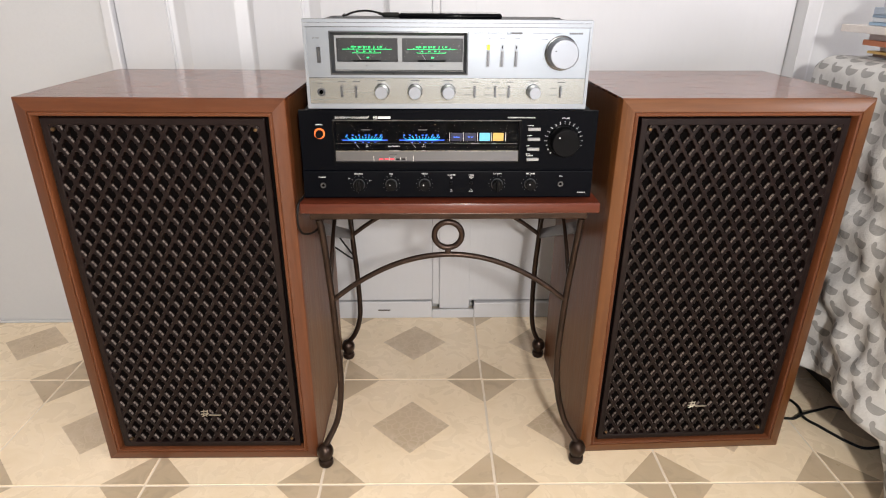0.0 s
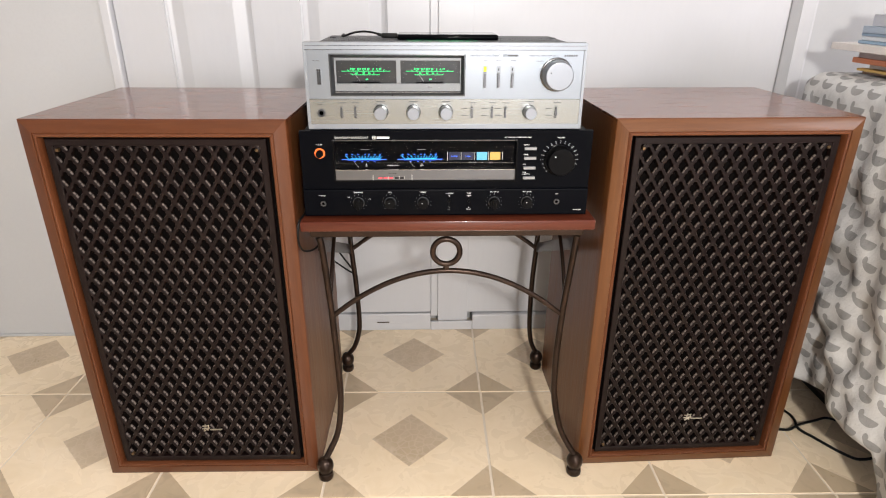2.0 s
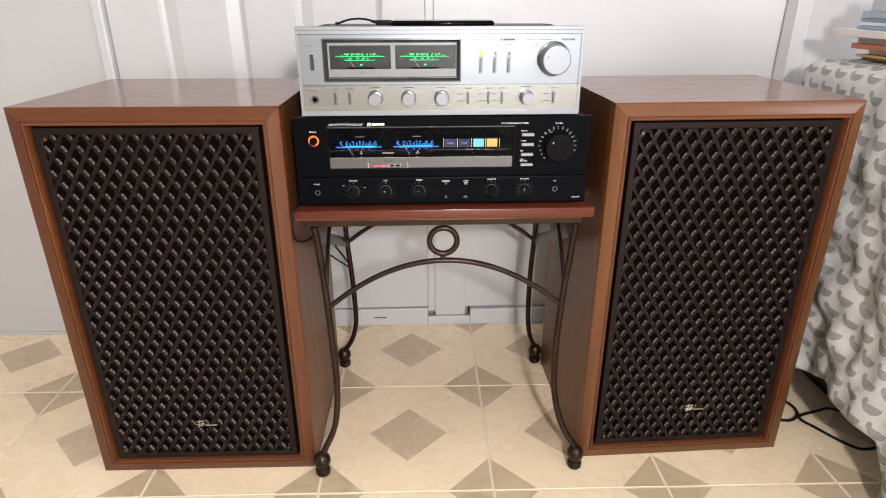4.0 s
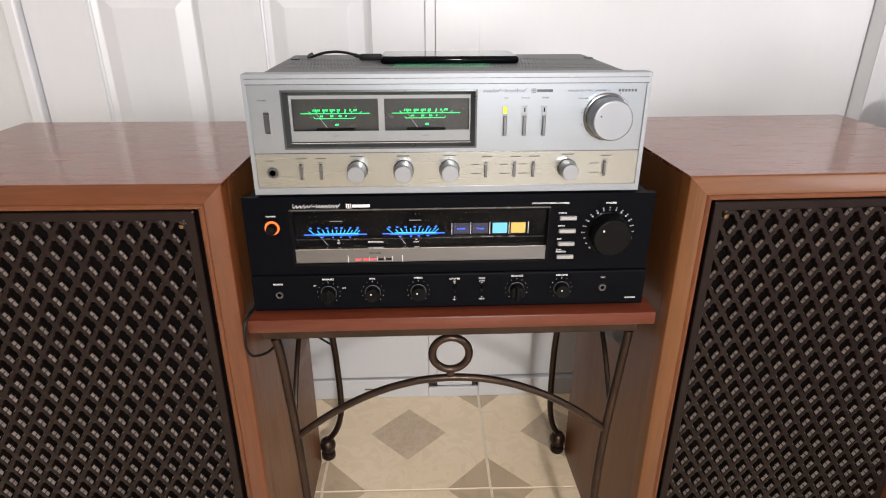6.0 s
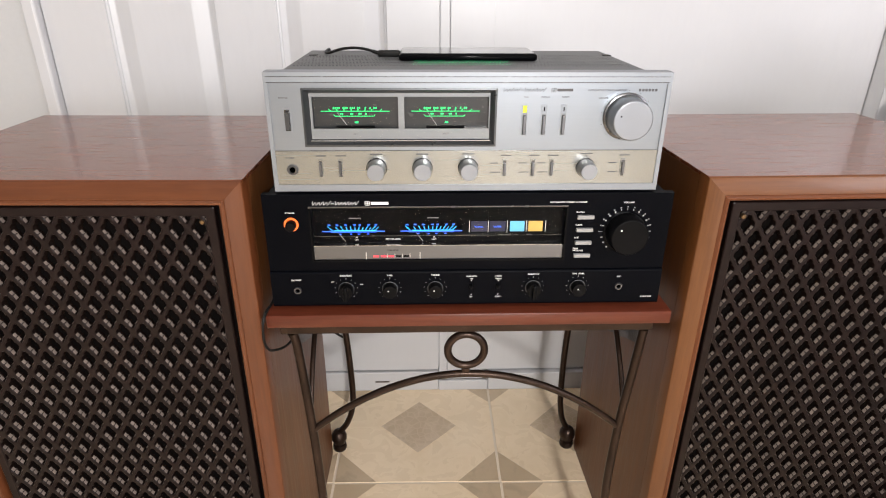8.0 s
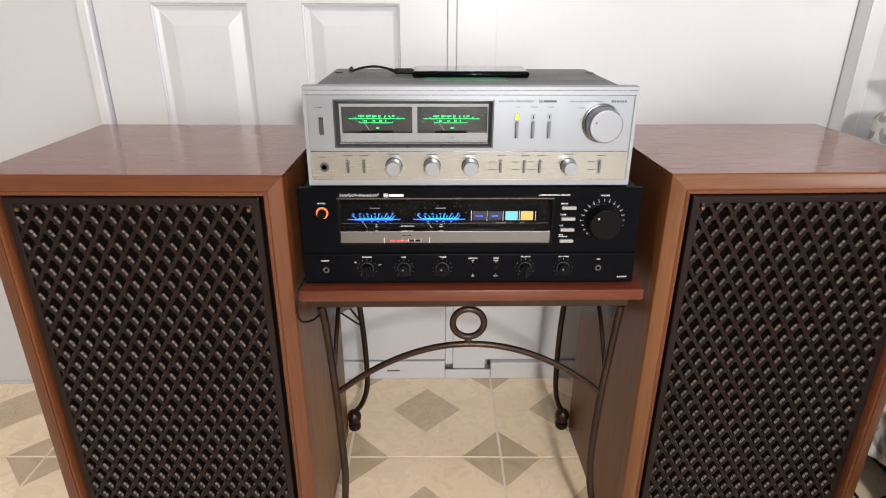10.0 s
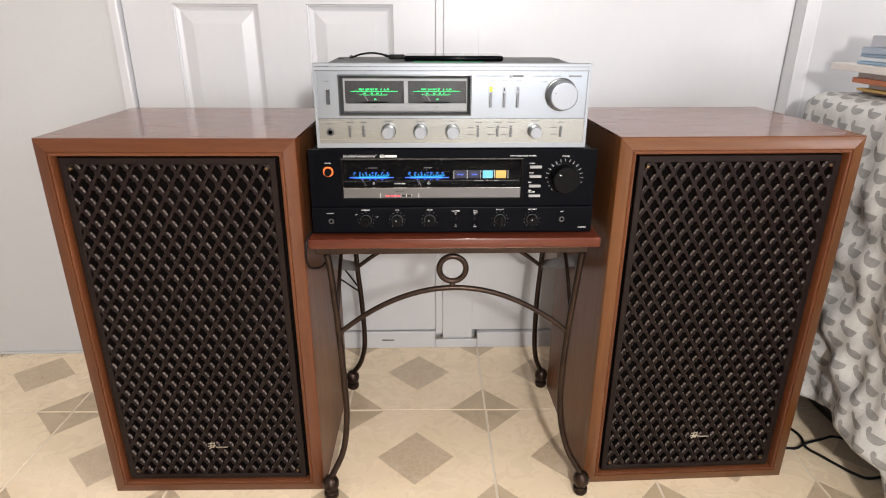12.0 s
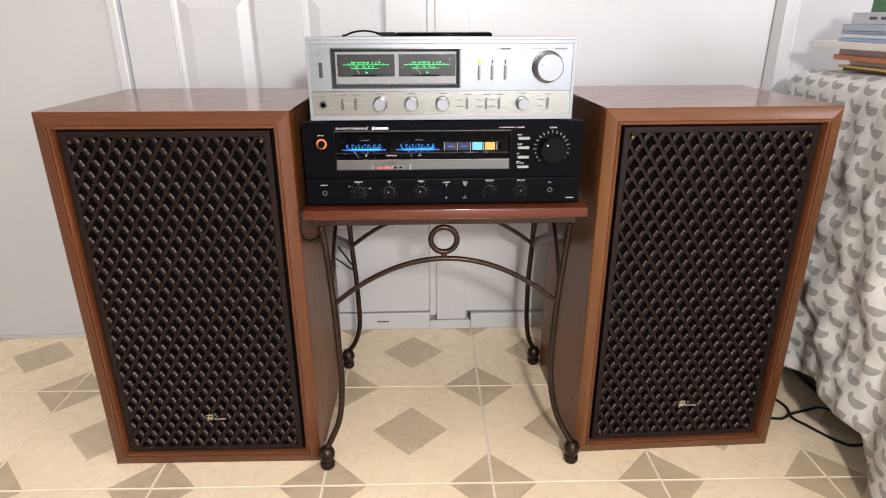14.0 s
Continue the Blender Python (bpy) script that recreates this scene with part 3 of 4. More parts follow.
def round_knob(x, z, y, r, deep, material, parent, label, ridges=True, base=DARK_CHROME):
    """A turned knob that stands out from a front panel, with a fluted side and a ring at its base."""
    sides = 72
    bm = bmesh.new()
    prof = [(r * 0.985, 0.0008), (r * 1.0, 0.002), (r * 0.965, deep * 0.5), (r * 0.93, deep * 0.92), (r * 0.89, deep * 0.985), (r * 0.86, deep), (r * 0.84, deep), (0, deep)]
    lathe(prof, (x, y, z), "f", sides, bm)
    if ridges:
        c = Vector((x, 0, z))
        for v in bm.verts:
            d = v.co - c
            d.y = 0
            if d.length > r * 0.925:
                k = math.cos(36 * math.atan2(d.z, d.x))
                s = 1 - 0.008 * (1 + k)
                v.co.x, v.co.z = x + d.x * s, z + d.z * s
    k = part("knob", bm, (material, KNOB_SIDE if material is KNOB_SILVER else material), parent, label, True)
    for f in k.data.polygons:
        f.material_index = 0 if abs(f.normal.y) > 0.8 else 1
    part("collar", lathe([(r * 1.10, -0.002), (r * 1.10, 0.0006), (r * 1.06, 0.0012), (r * 0.9, 0.0012)], (x, y, z), "f", 40), base, k, "", True)
    return k


def jack(x, z, y, r, parent):
    j = part("jack", lathe([(r * 1.2, -0.001), (r * 1.2, 0.001), (r * 1.05, 0.0022), (r * 0.75, 0.0022), (r * 0.62, 0.0008), (r * 0.62, -0.006), (0, -0.006)], (x, y, z), "f", 24), STRIP, parent, "chrome headphone socket", True)
    part("hole", lathe([(0, 0.0006), (r * 0.6, 0.0006)], (x, y, z), "f", 20), GLOSS_BLACK, j, "black hole of the socket")


def slot_switch(x, z0, z1, y, w, parent, material, frame_mat, lever=0.0):
    s = part("switch", ring_frame(x - w, x + w, z0, z1, y - 0.0008, y + 0.002, w * 0.35, w * 0.35), frame_mat, parent, "slim slide switch")
    part("slot", box(x - w * 0.65, x + w * 0.65, y - 0.0002, y + 0.001, z0 + w * 0.35, z1 - w * 0.35), DARK_CHROME, s, "dark slot")
    zm = z0 + (z1 - z0) * (0.5 + lever)
    part("lever", box(x - w * 0.55, x + w * 0.55, y - 0.0032, y - 0.0003, zm - (z1 - z0) * 0.36, zm + (z1 - z0) * 0.36, 0.0004, 1), material, s, "narrow metal lever")


# ---- black amplifier ----
BX0, BX1 = -0.1255, 0.3145
black = thing("stereo_amplifier", (0.0945, 0.85, 0.507), "black stereo amplifier with blue lit meters on the table", "amplifier", "stacked amplifiers")
part("case", box(BX0 + 0.003, BX1 - 0.003, 0.8580, 1.17, 0.5136, 0.6415, 0.002), BLACK_CASE, black, "matt black metal case", True)
for x in (-0.095, 0.284):
    for y in (0.885, 1.14):
        part("foot", lathe([(0.014, 0), (0.015, 0.002), (0.016, 0.0062), (0.0, 0.0062)], (x, y, 0.5072), "z", 20), BLACK_PLASTIC, black, "round black foot", True)
W0, W1, V0, V1 = -0.0765, 0.2005, 0.5675, 0.6295
fp = part("front_panel", plate_with_hole(BX0, BX1, 0.5562, 0.6445, W0, W1, V0, V1, 0.850, 0.8575), BLACK_PANEL, black, "black metal front panel")
bm = bmesh.new()
prof = [(0.8575, 0.5555), (0.8495, 0.5555), (0.8482, 0.5545), (0.8478, 0.553), (0.8470, 0.515), (0.8478, 0.5132), (0.8575, 0.5132)]
ends = [[bm.verts.new((x, y, zz)) for y, zz in prof] for x in (BX0, BX1)]
bm.faces.new(ends[0]), bm.faces.new(ends[1][::-1])
for k in range(len(prof)):
    j = (k + 1) % len(prof)
    bm.faces.new((ends[0][k], ends[0][j], ends[1][j], ends[1][k]))
bmesh.ops.recalc_face_normals(bm, faces=bm.faces)
part("control_panel", bm, BLACK_PANEL, black, "black lower panel that stands forward")
# display
disp = part("display", box(W0, W1, 0.8578, 0.8590, V0, V1), GLOSS_BLACK, black, "glossy black meter display")
part("bezel", sloped_bezel(W0, W1, V0, V1, 0.850, 0.8572, 0.0010), BLACK_PLASTIC, disp, "thin black edge")
part("top_edge", box(W0 - 0.001, W1 + 0.001, 0.8485, 0.8500, V1, V1 + 0.0018, 0.0005, 1), DARK_CHROME, disp, "bright metal edge")
part("silver_strip", box(W0 + 0.001, W1 - 0.001, 0.8515, 0.8575, V0 + 0.001, 0.5845, 0.0005, 1), STRIP, disp, "brushed silver strip")
# edge tilted so the chrome mirrors the blue scales towards the camera
bm = box(W0 + 0.001, W1 - 0.001, 0.8518, 0.8575, 0.5846, 0.5864)
for v in bm.verts:
    if v.co.z > 0.586 and v.co.y < 0.853:
        v.co.z = 0.5849
part("strip_edge", bm, CHROME, disp, "polished sloping metal edge")
part("rib", box(W0 + 0.001, W1 - 0.003, 0.8555, 0.8578, 0.5945, 0.5951), DARK_CHROME, disp, "fine metal line")


def blue_meter(xc, side):
    y = 0.8572
    m = bars([(xc, 0.5997, 0.068, 0.0010, 0), (xc, 0.5987, 0.050, 0.0005, 0)], y, BLUE_DEEP, disp, "meter", "blue lit power meter scale")
    ticks = []
    for k in range(12):
        u = (k / 11) ** 0.8 * 2 - 1
        ticks.append((xc + u * 0.0255, 0.6030, 0.0007, 0.0052 if k % 2 == 0 else 0.0034, u * 1.1))
    bars([(xc + 0.002, 0.6005, 0.046, 0.0008, 0)], y, BLUE, m, "scale_line", "pale blue lit scale line")
    bars(ticks, y, BLUE, m, "ticks", "blue lit tick marks")
    bars([(xc + u * 0.0285, 0.6072, 0.0026, 0.0013, u * 0.6) for u in (-0.92, -0.62, -0.3, 0.05, 0.25, 0.58, 0.86)], y, BLUE_DEEP, m, "figures", "blue lit figures")
    bars([(xc + u * 0.0285, 0.5965, 0.0022, 0.0010, -u) for u in (-0.5, -0.1, 0.2, 0.55)], y, BLUE_DEEP, m, "low_figures", "small blue figures")
    bars([(xc + 0.002, 0.6149, 0.013, 0.0009, 0)], y, METER_TRIM, m, "caption", "small white caption")
    text("dB", xc + 0.003, 0.5925, y, 0.0013, PRINT_WHITE, m)
    text(side, xc + 0.003, 0.5897, y, 0.0013, PRINT_WHITE, m)
    part("needle", tube([(xc - 0.0165, y - 0.0003, 0.5978), (xc - 0.0090, y - 0.0003, 0.5878)], 0.00026, 6, 1), PRINT_PALE, m, "thin white needle")


blue_meter(-0.0315, "LEFT")
blue_meter(0.0535, "RIGHT")
text("POWER LEVEL", 0.0118, 0.5903, 0.8572, 0.0016, PRINT_WHITE, disp, stretch=1.15)
# the two dark blue windows are given a faint emission of their own
for k, (x, mt, lab) in enumerate(((0.106, DIM_BLUE, "dark blue window with a faint glow"), (0.1265, DIM_BLUE, "dark blue window with a faint glow"), (0.1482, LIT_BLUE, "lit pale blue window"), (0.1684, LIT_AMBER, "lit amber window"))):
    w = 0.0088 if k < 2 else 0.0080
    ind = part("indicator", box(x - w, x + w, 0.8566, 0.8576, 0.5985, 0.6105, 0.0004, 1), mt, disp, lab)
    if k < 2:
        text(("PHONO", "TUNER")[k], x, 0.6043, 0.8563, 0.0018, BLUE_DEEP, ind)
for x in (0.0955, 0.1162, 0.1372, 0.1584, 0.1796):
    bars([(x, 0.6045, 0.0005, 0.0135, 0)], 0.8572, PRINT_WHITE, disp, "divider", "thin white dividing line")
text("PEAK LEVEL", 0.0113, 0.5795, 0.8513, 0.0014, GLOSS_BLACK, disp, stretch=1.15)
for x in (-0.0185, 0.0410):
    bars([(x, 0.5728, 0.0006, 0.0085, 0)], 0.8513, PRINT_WHITE, disp, "divider", "thin white dividing line")
for k in range(5):
    part("peak_light", box(-0.0075 + k * 0.0083 - 0.0031, -0.0075 + k * 0.0083 + 0.0031, 0.8510, 0.8516, 0.5713, 0.5733), RED if k < 3 else GLOSS_BLACK, disp, "lit red peak light" if k < 3 else "unlit peak light")
for k in range(1, 5):
    bars([(-0.0034 + k * 0.0083, 0.5728, 0.0004, 0.0050, 0)], 0.8513, PRINT_WHITE, disp, "divider", "thin white dividing line")
pane = part("glass", box(W0 + 0.001, W1 - 0.001, 0.8534, 0.8540, 0.5868, V1 - 0.001), GLASS, disp, "clear glass pane")
pane.visible_shadow = False
# print, power ring, buttons
logo(-0.0735, 0.0085, 0.6345, 0.0052, 0.8497, PRINT_WHITE, black)
text("INTEGRATED STEREO AMPLIFIER", 0.201, 0.6345, 0.8498, 0.0017, PRINT_WHITE, black, stretch=1.12)
text("POWER", -0.097, 0.6240, 0.8498, 0.0016, PRINT_WHITE, black, stretch=1.25)
pw = part("power_button", lathe([(0.0056, 0), (0.0054, 0.007), (0.0047, 0.008), (0, 0.008)], (-0.0968, 0.850, 0.6107), "f", 24), BLACK_PLASTIC, black, "black round power button", True)
part("light_ring", lathe([(0.0058, 0.0), (0.0060, 0.0012), (0.0076, 0.0012), (0.0079, 0.0)], (-0.0968, 0.850, 0.6110), "f", 32), ORANGE, pw, "glowing orange ring", True)
for k, (word, zc) in enumerate((("PHONO", 0.6178), ("TUNER", 0.6030), ("AUX", 0.5880), ("TAPE\nMONITOR", 0.5725))):
    part("button", box(0.2118, 0.2300, 0.8465, 0.8515, zc - 0.0021, zc + 0.0021, 0.0005, 1), BUTTON, black, "slim silver push button")
    text(word, 0.2105, zc + (0.0052 if k < 3 else 0.0066), 0.8498, 0.0017, PRINT_WHITE, black, "LEFT")
text("VOLUME", 0.2665, 0.6338, 0.8498, 0.0018, PRINT_WHITE, black, stretch=1.15)
VX, VZ = 0.2660, 0.6005
big = round_knob(VX, VZ, 0.850, 0.0222, 0.020, BLACK_PLASTIC, black, "large black volume knob", True, GLOSS_BLACK)
part("pointer", lathe([(0, 0.0004), (0.0011, 0.0002), (0.0011, -0.0004)], (VX - 0.0103, 0.830, VZ + 0.0085), "f", 12), PRINT_WHITE, big, "white pointer dot")
dial = []
for k in range(19):
    a = radians(225 - k * 15)
    dial.append((VX + 0.0258 * math.cos(a), VZ + 0.0258 * math.sin(a), 0.0004 + 0.0020 * abs(math.cos(a)), 0.0004 + 0.0020 * abs(math.sin(a)), 0))
    if 2 < k < 17:
        dial.append((VX + 0.0284 * math.cos(a), VZ + 0.0284 * math.sin(a), 0.0015, 0.0010, 0))
bars(dial, 0.8497, PRINT_PALE, black, "volume_scale", "white volume scale marks")
# lower controls
YL = 0.8476
for x, kind in ((-0.0421, "SPEAKERS"), (0.0068, "BASS"), (0.0577, "TREBLE"), (0.1684, "BALANCE"), (0.2193, "MIC LEVEL")):
    text(kind, x, 0.5508, YL - 0.0006, 0.0018, PRINT_WHITE, black, stretch=1.15)
    k = round_knob(x, 0.5345, YL, 0.0084, 0.011, BLACK_PLASTIC, black, "small black knob", True, GLOSS_BLACK)
    part("rim", lathe([(0.0086, 0.0010), (0.0090, 0.0016), (0.0086, 0.0020)], (x, YL, 0.5345), "f", 32), STRIP, k, "thin bright rim", True)
    if kind in ("SPEAKERS", "BALANCE"):
        part("grip", box(x - 0.0023, x + 0.0023, YL - 0.0165, YL - 0.0105, 0.5262, 0.5430, 0.0012), BLACK_PLASTIC, k, "bar-shaped grip", True)
    else:
        part("pointer", lathe([(0, 0.0004), (0.0008, 0.0002), (0.0008, -0.0004)], (x - 0.0015, YL - 0.0109, 0.5362), "f", 10), PRINT_WHITE, k, "white pointer dot")
    marks = [(x + 0.0125 * math.cos(a), 0.5345 + 0.0125 * math.sin(a), 0.0007, 0.0007, 0) for a in [radians(-50 + 28 * q) for q in range(11)]]
    marks.append((x, 0.5473, 0.0006, 0.0020, 0))
    bars(marks, YL - 0.0004, PRINT_PALE, black, "knob_scale", "small white scale dots")
text("OFF", -0.0570, 0.5432, YL - 0.0005, 0.0014, PRINT_WHITE, black)
text("A+B", -0.0250, 0.5400, YL - 0.0005, 0.0014, PRINT_WHITE, black)
for x, word, up, down in ((0.0984, "LOUDNESS", "OFF", "ON"), (0.1289, "MODE", "STEREO", "MONO")):
    text(word, x, 0.5488, YL - 0.0006, 0.0017, PRINT_WHITE, black)
    text(up, x, 0.5455, YL - 0.0006, 0.0014, PRINT_WHITE, black)
    text(down, x, 0.5230, YL - 0.0008, 0.0014, PRINT_WHITE, black)
    s = part("toggle_slot", ring_frame(x - 0.0028, x + 0.0028, 0.5285, 0.5420, YL - 0.0004, YL + 0.001, 0.0006, 0.0006), GLOSS_BLACK, black, "small slot of a toggle switch")
    part("toggle", box(x - 0.0017, x + 0.0017, YL - 0.006, YL - 0.0002, 0.5350, 0.5390, 0.0006, 1), BLACK_PLASTIC, s, "small black toggle")
    bars([(x, 0.5433, 0.0010, 0.0010, 0), (x, 0.5258, 0.0010, 0.0010, 0)], YL - 0.0005, PRINT_WHITE, black, "toggle_marks", "small white marks")
text("PHONES", -0.0972, 0.5458, YL - 0.0006, 0.0017, PRINT_WHITE, black, stretch=1.15)
text("MIC", 0.2660, 0.5468, YL - 0.0006, 0.0017, PRINT_WHITE, black, stretch=1.15)
jack(-0.0965, 0.5330, YL, 0.0036, black)
jack(0.2665, 0.5345, YL, 0.0036, black)
bars([(0.2945 + k * 0.0026, 0.5212, 0.0020, 0.0018, 0.2) for k in range(5)], YL - 0.0009, PRINT_PALE, black, "model_mark", "small white model mark")

black.location, black.scale = (0.0956, 0.852, 0.5039), (1.0078, 1.0, 1.0157)

# ---- silver amplifier ----
SX0, SX1 = -0.1115, 0.2980
silver = thing("stereo_amplifier", (0.0925, 0.857, 0.645), "silver stereo amplifier with green lit meters on the black amplifier", "amplifier", "stacked amplifiers")
case = part("case", box(SX0 + 0.004, SX1 - 0.004, 0.876, 1.115, 0.650, 0.7625, 0.003), CASE_GREY, silver, "dark grey metal cover", True)
for x in (-0.075, 0.262):
    for y in (0.90, 1.08):
        part("foot", lathe([(0.010, 0), (0.011, 0.0094), (0, 0.0094)], (x, y, 0.6406), "z", 18), BLACK_PLASTIC, silver, "round black foot", True)
bm = bmesh.new()
lit = bmesh.new()
for j in range(8):
    for i in range(96):
        x, y = -0.099 + i * 0.00402 + (j % 2) * 0.002, 0.952 + j * 0.0145
        glowing = 0 < j < 4 and 0.034 < x < 0.150
        lathe([(0.0013, 0.7627), (0, 0.7627)], (x, y, 0), "z", 6, lit if glowing else bm)
tagged(part("vent_holes", bm, GLOSS_BLACK, case, "rows of small dark vent holes"), kind="stuff")
tagged(part("lit_vent_holes", lit, GREEN_DIM, case, "vent holes lit green from inside"), kind="stuff")
for x in (-0.0945, 0.2870):
    part("cover_tab", box(x - 0.005, x + 0.005, 1.052, 1.064, 0.7620, 0.7634, 0.0005, 1), BLACK_PLASTIC, case, "small black tab")
frame_ = part("front_frame", plate_with_hole(SX0, SX1, 0.6455, 0.7685, SX0 + 0.0042, SX1 - 0.0042, 0.6525, 0.7575, 0.857, 0.8762), SILVER_FRAME, silver, "satin silver front frame")
for z0, z1 in ((0.7584, 0.7590), (0.7640, 0.7645)):
    part("groove", box(SX0 + 0.003, SX1 - 0.003, 0.8566, 0.8572, z0, z1), DARK_CHROME, frame_, "fine dark groove")
A0, A1, C0, C1 = -0.0745, 0.1205, 0.6945, 0.7520
part("front_panel", plate_with_hole(SX0 + 0.0042, SX1 - 0.0042, 0.6895, 0.7575, A0, A1, C0, C1, 0.8588, 0.8655), SILVER, silver, "brushed silver front panel")
part("lower_panel", box(SX0 + 0.0042, SX1 - 0.0042, 0.8582, 0.8655, 0.6525, 0.6888), CHAMPAGNE, silver, "champagne-coloured lower panel")
part("panel_joint", box(SX0 + 0.0042, SX1 - 0.0042, 0.8592, 0.8655, 0.6888, 0.6895), DARK_CHROME, silver, "fine dark joint")
win = part("meter_window", sloped_bezel(A0, A1, C0, C1, 0.8588, 0.8655, 0.0052), BEZEL, silver, "dark bevelled meter window")
part("bright_edge", box(A0 + 0.004, A1 - 0.004, 0.8630, 0.8645, C0 + 0.0030, C0 + 0.0042, 0.0004, 1), CHROME, win, "bright lower edge")
MA, MB = (-0.0668, 0.0208), (0.0270, 0.1142)
for n_, (a, b) in enumerate((MA, MB)):
    xo = A0 + 0.0052 if n_ == 0 else 0.0239
    x_end = 0.0239 if n_ == 0 else A1 - 0.0052
    part("meter_trim", plate_with_hole(xo, x_end, C0 + 0.0052, C1 - 0.0052, a, b, 0.7105, 0.7432, 0.8655, 0.8675), METER_TRIM, win, "grey meter surround")
    xc = (a + b) / 2 - 0.0008
    face = part("meter_face", box(a, b, 0.8715, 0.8725, 0.7100, 0.7437), METER_GREY, win, "dark grey meter face")
    part("face_side", plate_with_hole(a - 0.001, b + 0.001, 0.7095, 0.7442, a, b, 0.7105, 0.7432, 0.8676, 0.8714), GLOSS_BLACK, win)
    part("hub", box(xc - 0.020, xc + 0.020, 0.8690, 0.8712, 0.7106, 0.7128, 0.0005, 1), BLACK_PLASTIC, face, "black needle cover")
    y = 0.8711
    s = bars([(xc, 0.7275, 0.0710, 0.00065, 0)], y, GREEN, face, "green_scale", "green lit meter scale")
    items = [(xc + u, 0.7308, 0.0012, 0.0020, 0.15) for u in (-0.0222, -0.0202, -0.0182, -0.0162, -0.0122, -0.0102, -0.0082, -0.0048, -0.0028, -0.0008, 0.0026, 0.0044, 0.0105, 0.0155, 0.0196, 0.0216)]
    items += [(xc + u, 0.7287, 0.0008, 0.0020, s_) for u, s_ in ((-0.0262, -1.2), (-0.019, -0.7), (-0.0115, -0.3), (-0.004, 0), (0.003, 0.1), (0.010, 0.3), (0.017, 0.5), (0.0262, 1.2))]
    bars(items, y, GREEN, s, "figures", "green lit figures")
    items = [(xc - 0.001, 0.7224, 0.0400, 0.0006, 0), (xc - 0.0215, 0.7230, 0.0008, 0.0018, -1), (xc + 0.0195, 0.7230, 0.0008, 0.0018, 1)]
    items += [(xc + u, 0.7248, 0.0014, 0.0015, 0) for u in (-0.0150, -0.0132, -0.0045, -0.0028, 0.0040, 0.0057, 0.0110)]
    bars(items, y, GREEN, s, "lower_scale", "green lit lower scale")
    bars([(xc + 0.001, 0.7160, 0.0036, 0.0017, 0.2)], y, GREEN, s, "unit_mark", "small green mark")
    part("needle", tube([(xc - 0.0185, y - 0.0004, 0.7262), (xc - 0.0090, y - 0.0004, 0.7130)], 0.00026, 6, 1), PRINT_PALE, face, "thin white needle")
    text(("LEFT", "RIGHT")[n_], xc, 0.7053, 0.8653, 0.0015, PRINT_GREY, win)
pane = part("glass", box(A0 + 0.0045, A1 - 0.0045, 0.8640, 0.8646, C0 + 0.0046, C1 - 0.0046), GLASS, win, "clear glass pane")
pane.visible_shadow = False
YP, YC = 0.8588, 0.8582
text("POWER", -0.0938, 0.7432, YP - 0.0002, 0.0014, PRINT_GREY, silver, stretch=1.3)
slot_switch(-0.0912, 0.7085, 0.7330, YP, 0.0042, silver, BEZEL, SILVER, -0.02)
logo(0.1270, 0.1985, 0.7510, 0.0046, YP - 0.0003, PRINT_GREY, silver)
text("INTEGRATED STEREO AMPLIFIER", 0.2335, 0.7507, YP - 0.0002, 0.0017, PRINT_GREY, silver, stretch=1.12)
bars([(0.2665 + k * 0.0033, 0.7509, 0.0024, 0.0026, 0) for k in range(6)], YP - 0.0002, PRINT_GREY, silver, "model_mark", "small grey model mark")
for k, (x, word) in enumerate(((0.1503, "AUX"), (0.1703, "PHONO"), (0.1905, "TUNER"))):
    text(word, x + 0.0005, 0.7440, YP - 0.0002, 0.0014, PRINT_GREY, silver, stretch=1.2)
    s = part("selector", ring_frame(x - 0.0030, x + 0.0030, 0.7045, 0.7365, YP - 0.0008, YP + 0.001, 0.0008, 0.0008), SILVER_FRAME, silver, "slim input selector")
    part("light", box(x - 0.0020, x + 0.0020, YP - 0.0006, YP + 0.0005, 0.7283, 0.7355, 0.0002, 1), LED_YELLOW if k == 0 else SILVER_FRAME, s, "lit yellow-green light" if k == 0 else "unlit pale light")
    if k:
        part("slit", box(x - 0.0006, x + 0.0006, YP - 0.0008, YP, 0.7298, 0.7342), GLOSS_BLACK, s, "black slit")
    part("slot", box(x - 0.0021, x + 0.0021, YP - 0.0002, YP + 0.0008, 0.7055, 0.7275), METER_TRIM, s, "grey slot")
    part("lever", box(x - 0.0015, x + 0.0015, YP - 0.0035, YP - 0.0003, 0.7060, 0.7262, 0.0004, 1), STRIP, s, "narrow metal lever")
text("VOLUME", 0.2300, 0.7430, YP - 0.0002, 0.0015, PRINT_GREY, silver, stretch=1.2)
vk = round_knob(0.2555, 0.7245, YP, 0.0220, 0.0240, KNOB_SILVER, silver, "large silver volume knob")
part("pointer", lathe([(0, 0.0003), (0.0009, 0.0002), (0.0009, -0.0004)], (0.2430, YP - 0.0239, 0.7290), "f", 10), GLOSS_BLACK, vk, "black pointer dot")
bars([(0.2555 + 0.0262 * math.cos(a), 0.7245 + 0.0262 * math.sin(a), 0.0008, 0.0008, 0) for a in [radians(-45 + 27 * k) for k in range(11)]], YP - 0.0002, PRINT_GREY, silver, "volume_scale", "small grey scale dots")
text("PHONES", -0.0928, 0.6815, YC - 0.0002, 0.0013, PRINT_GREY, silver, stretch=1.2)
jack(-0.0910, 0.6690, YC, 0.0050, silver)
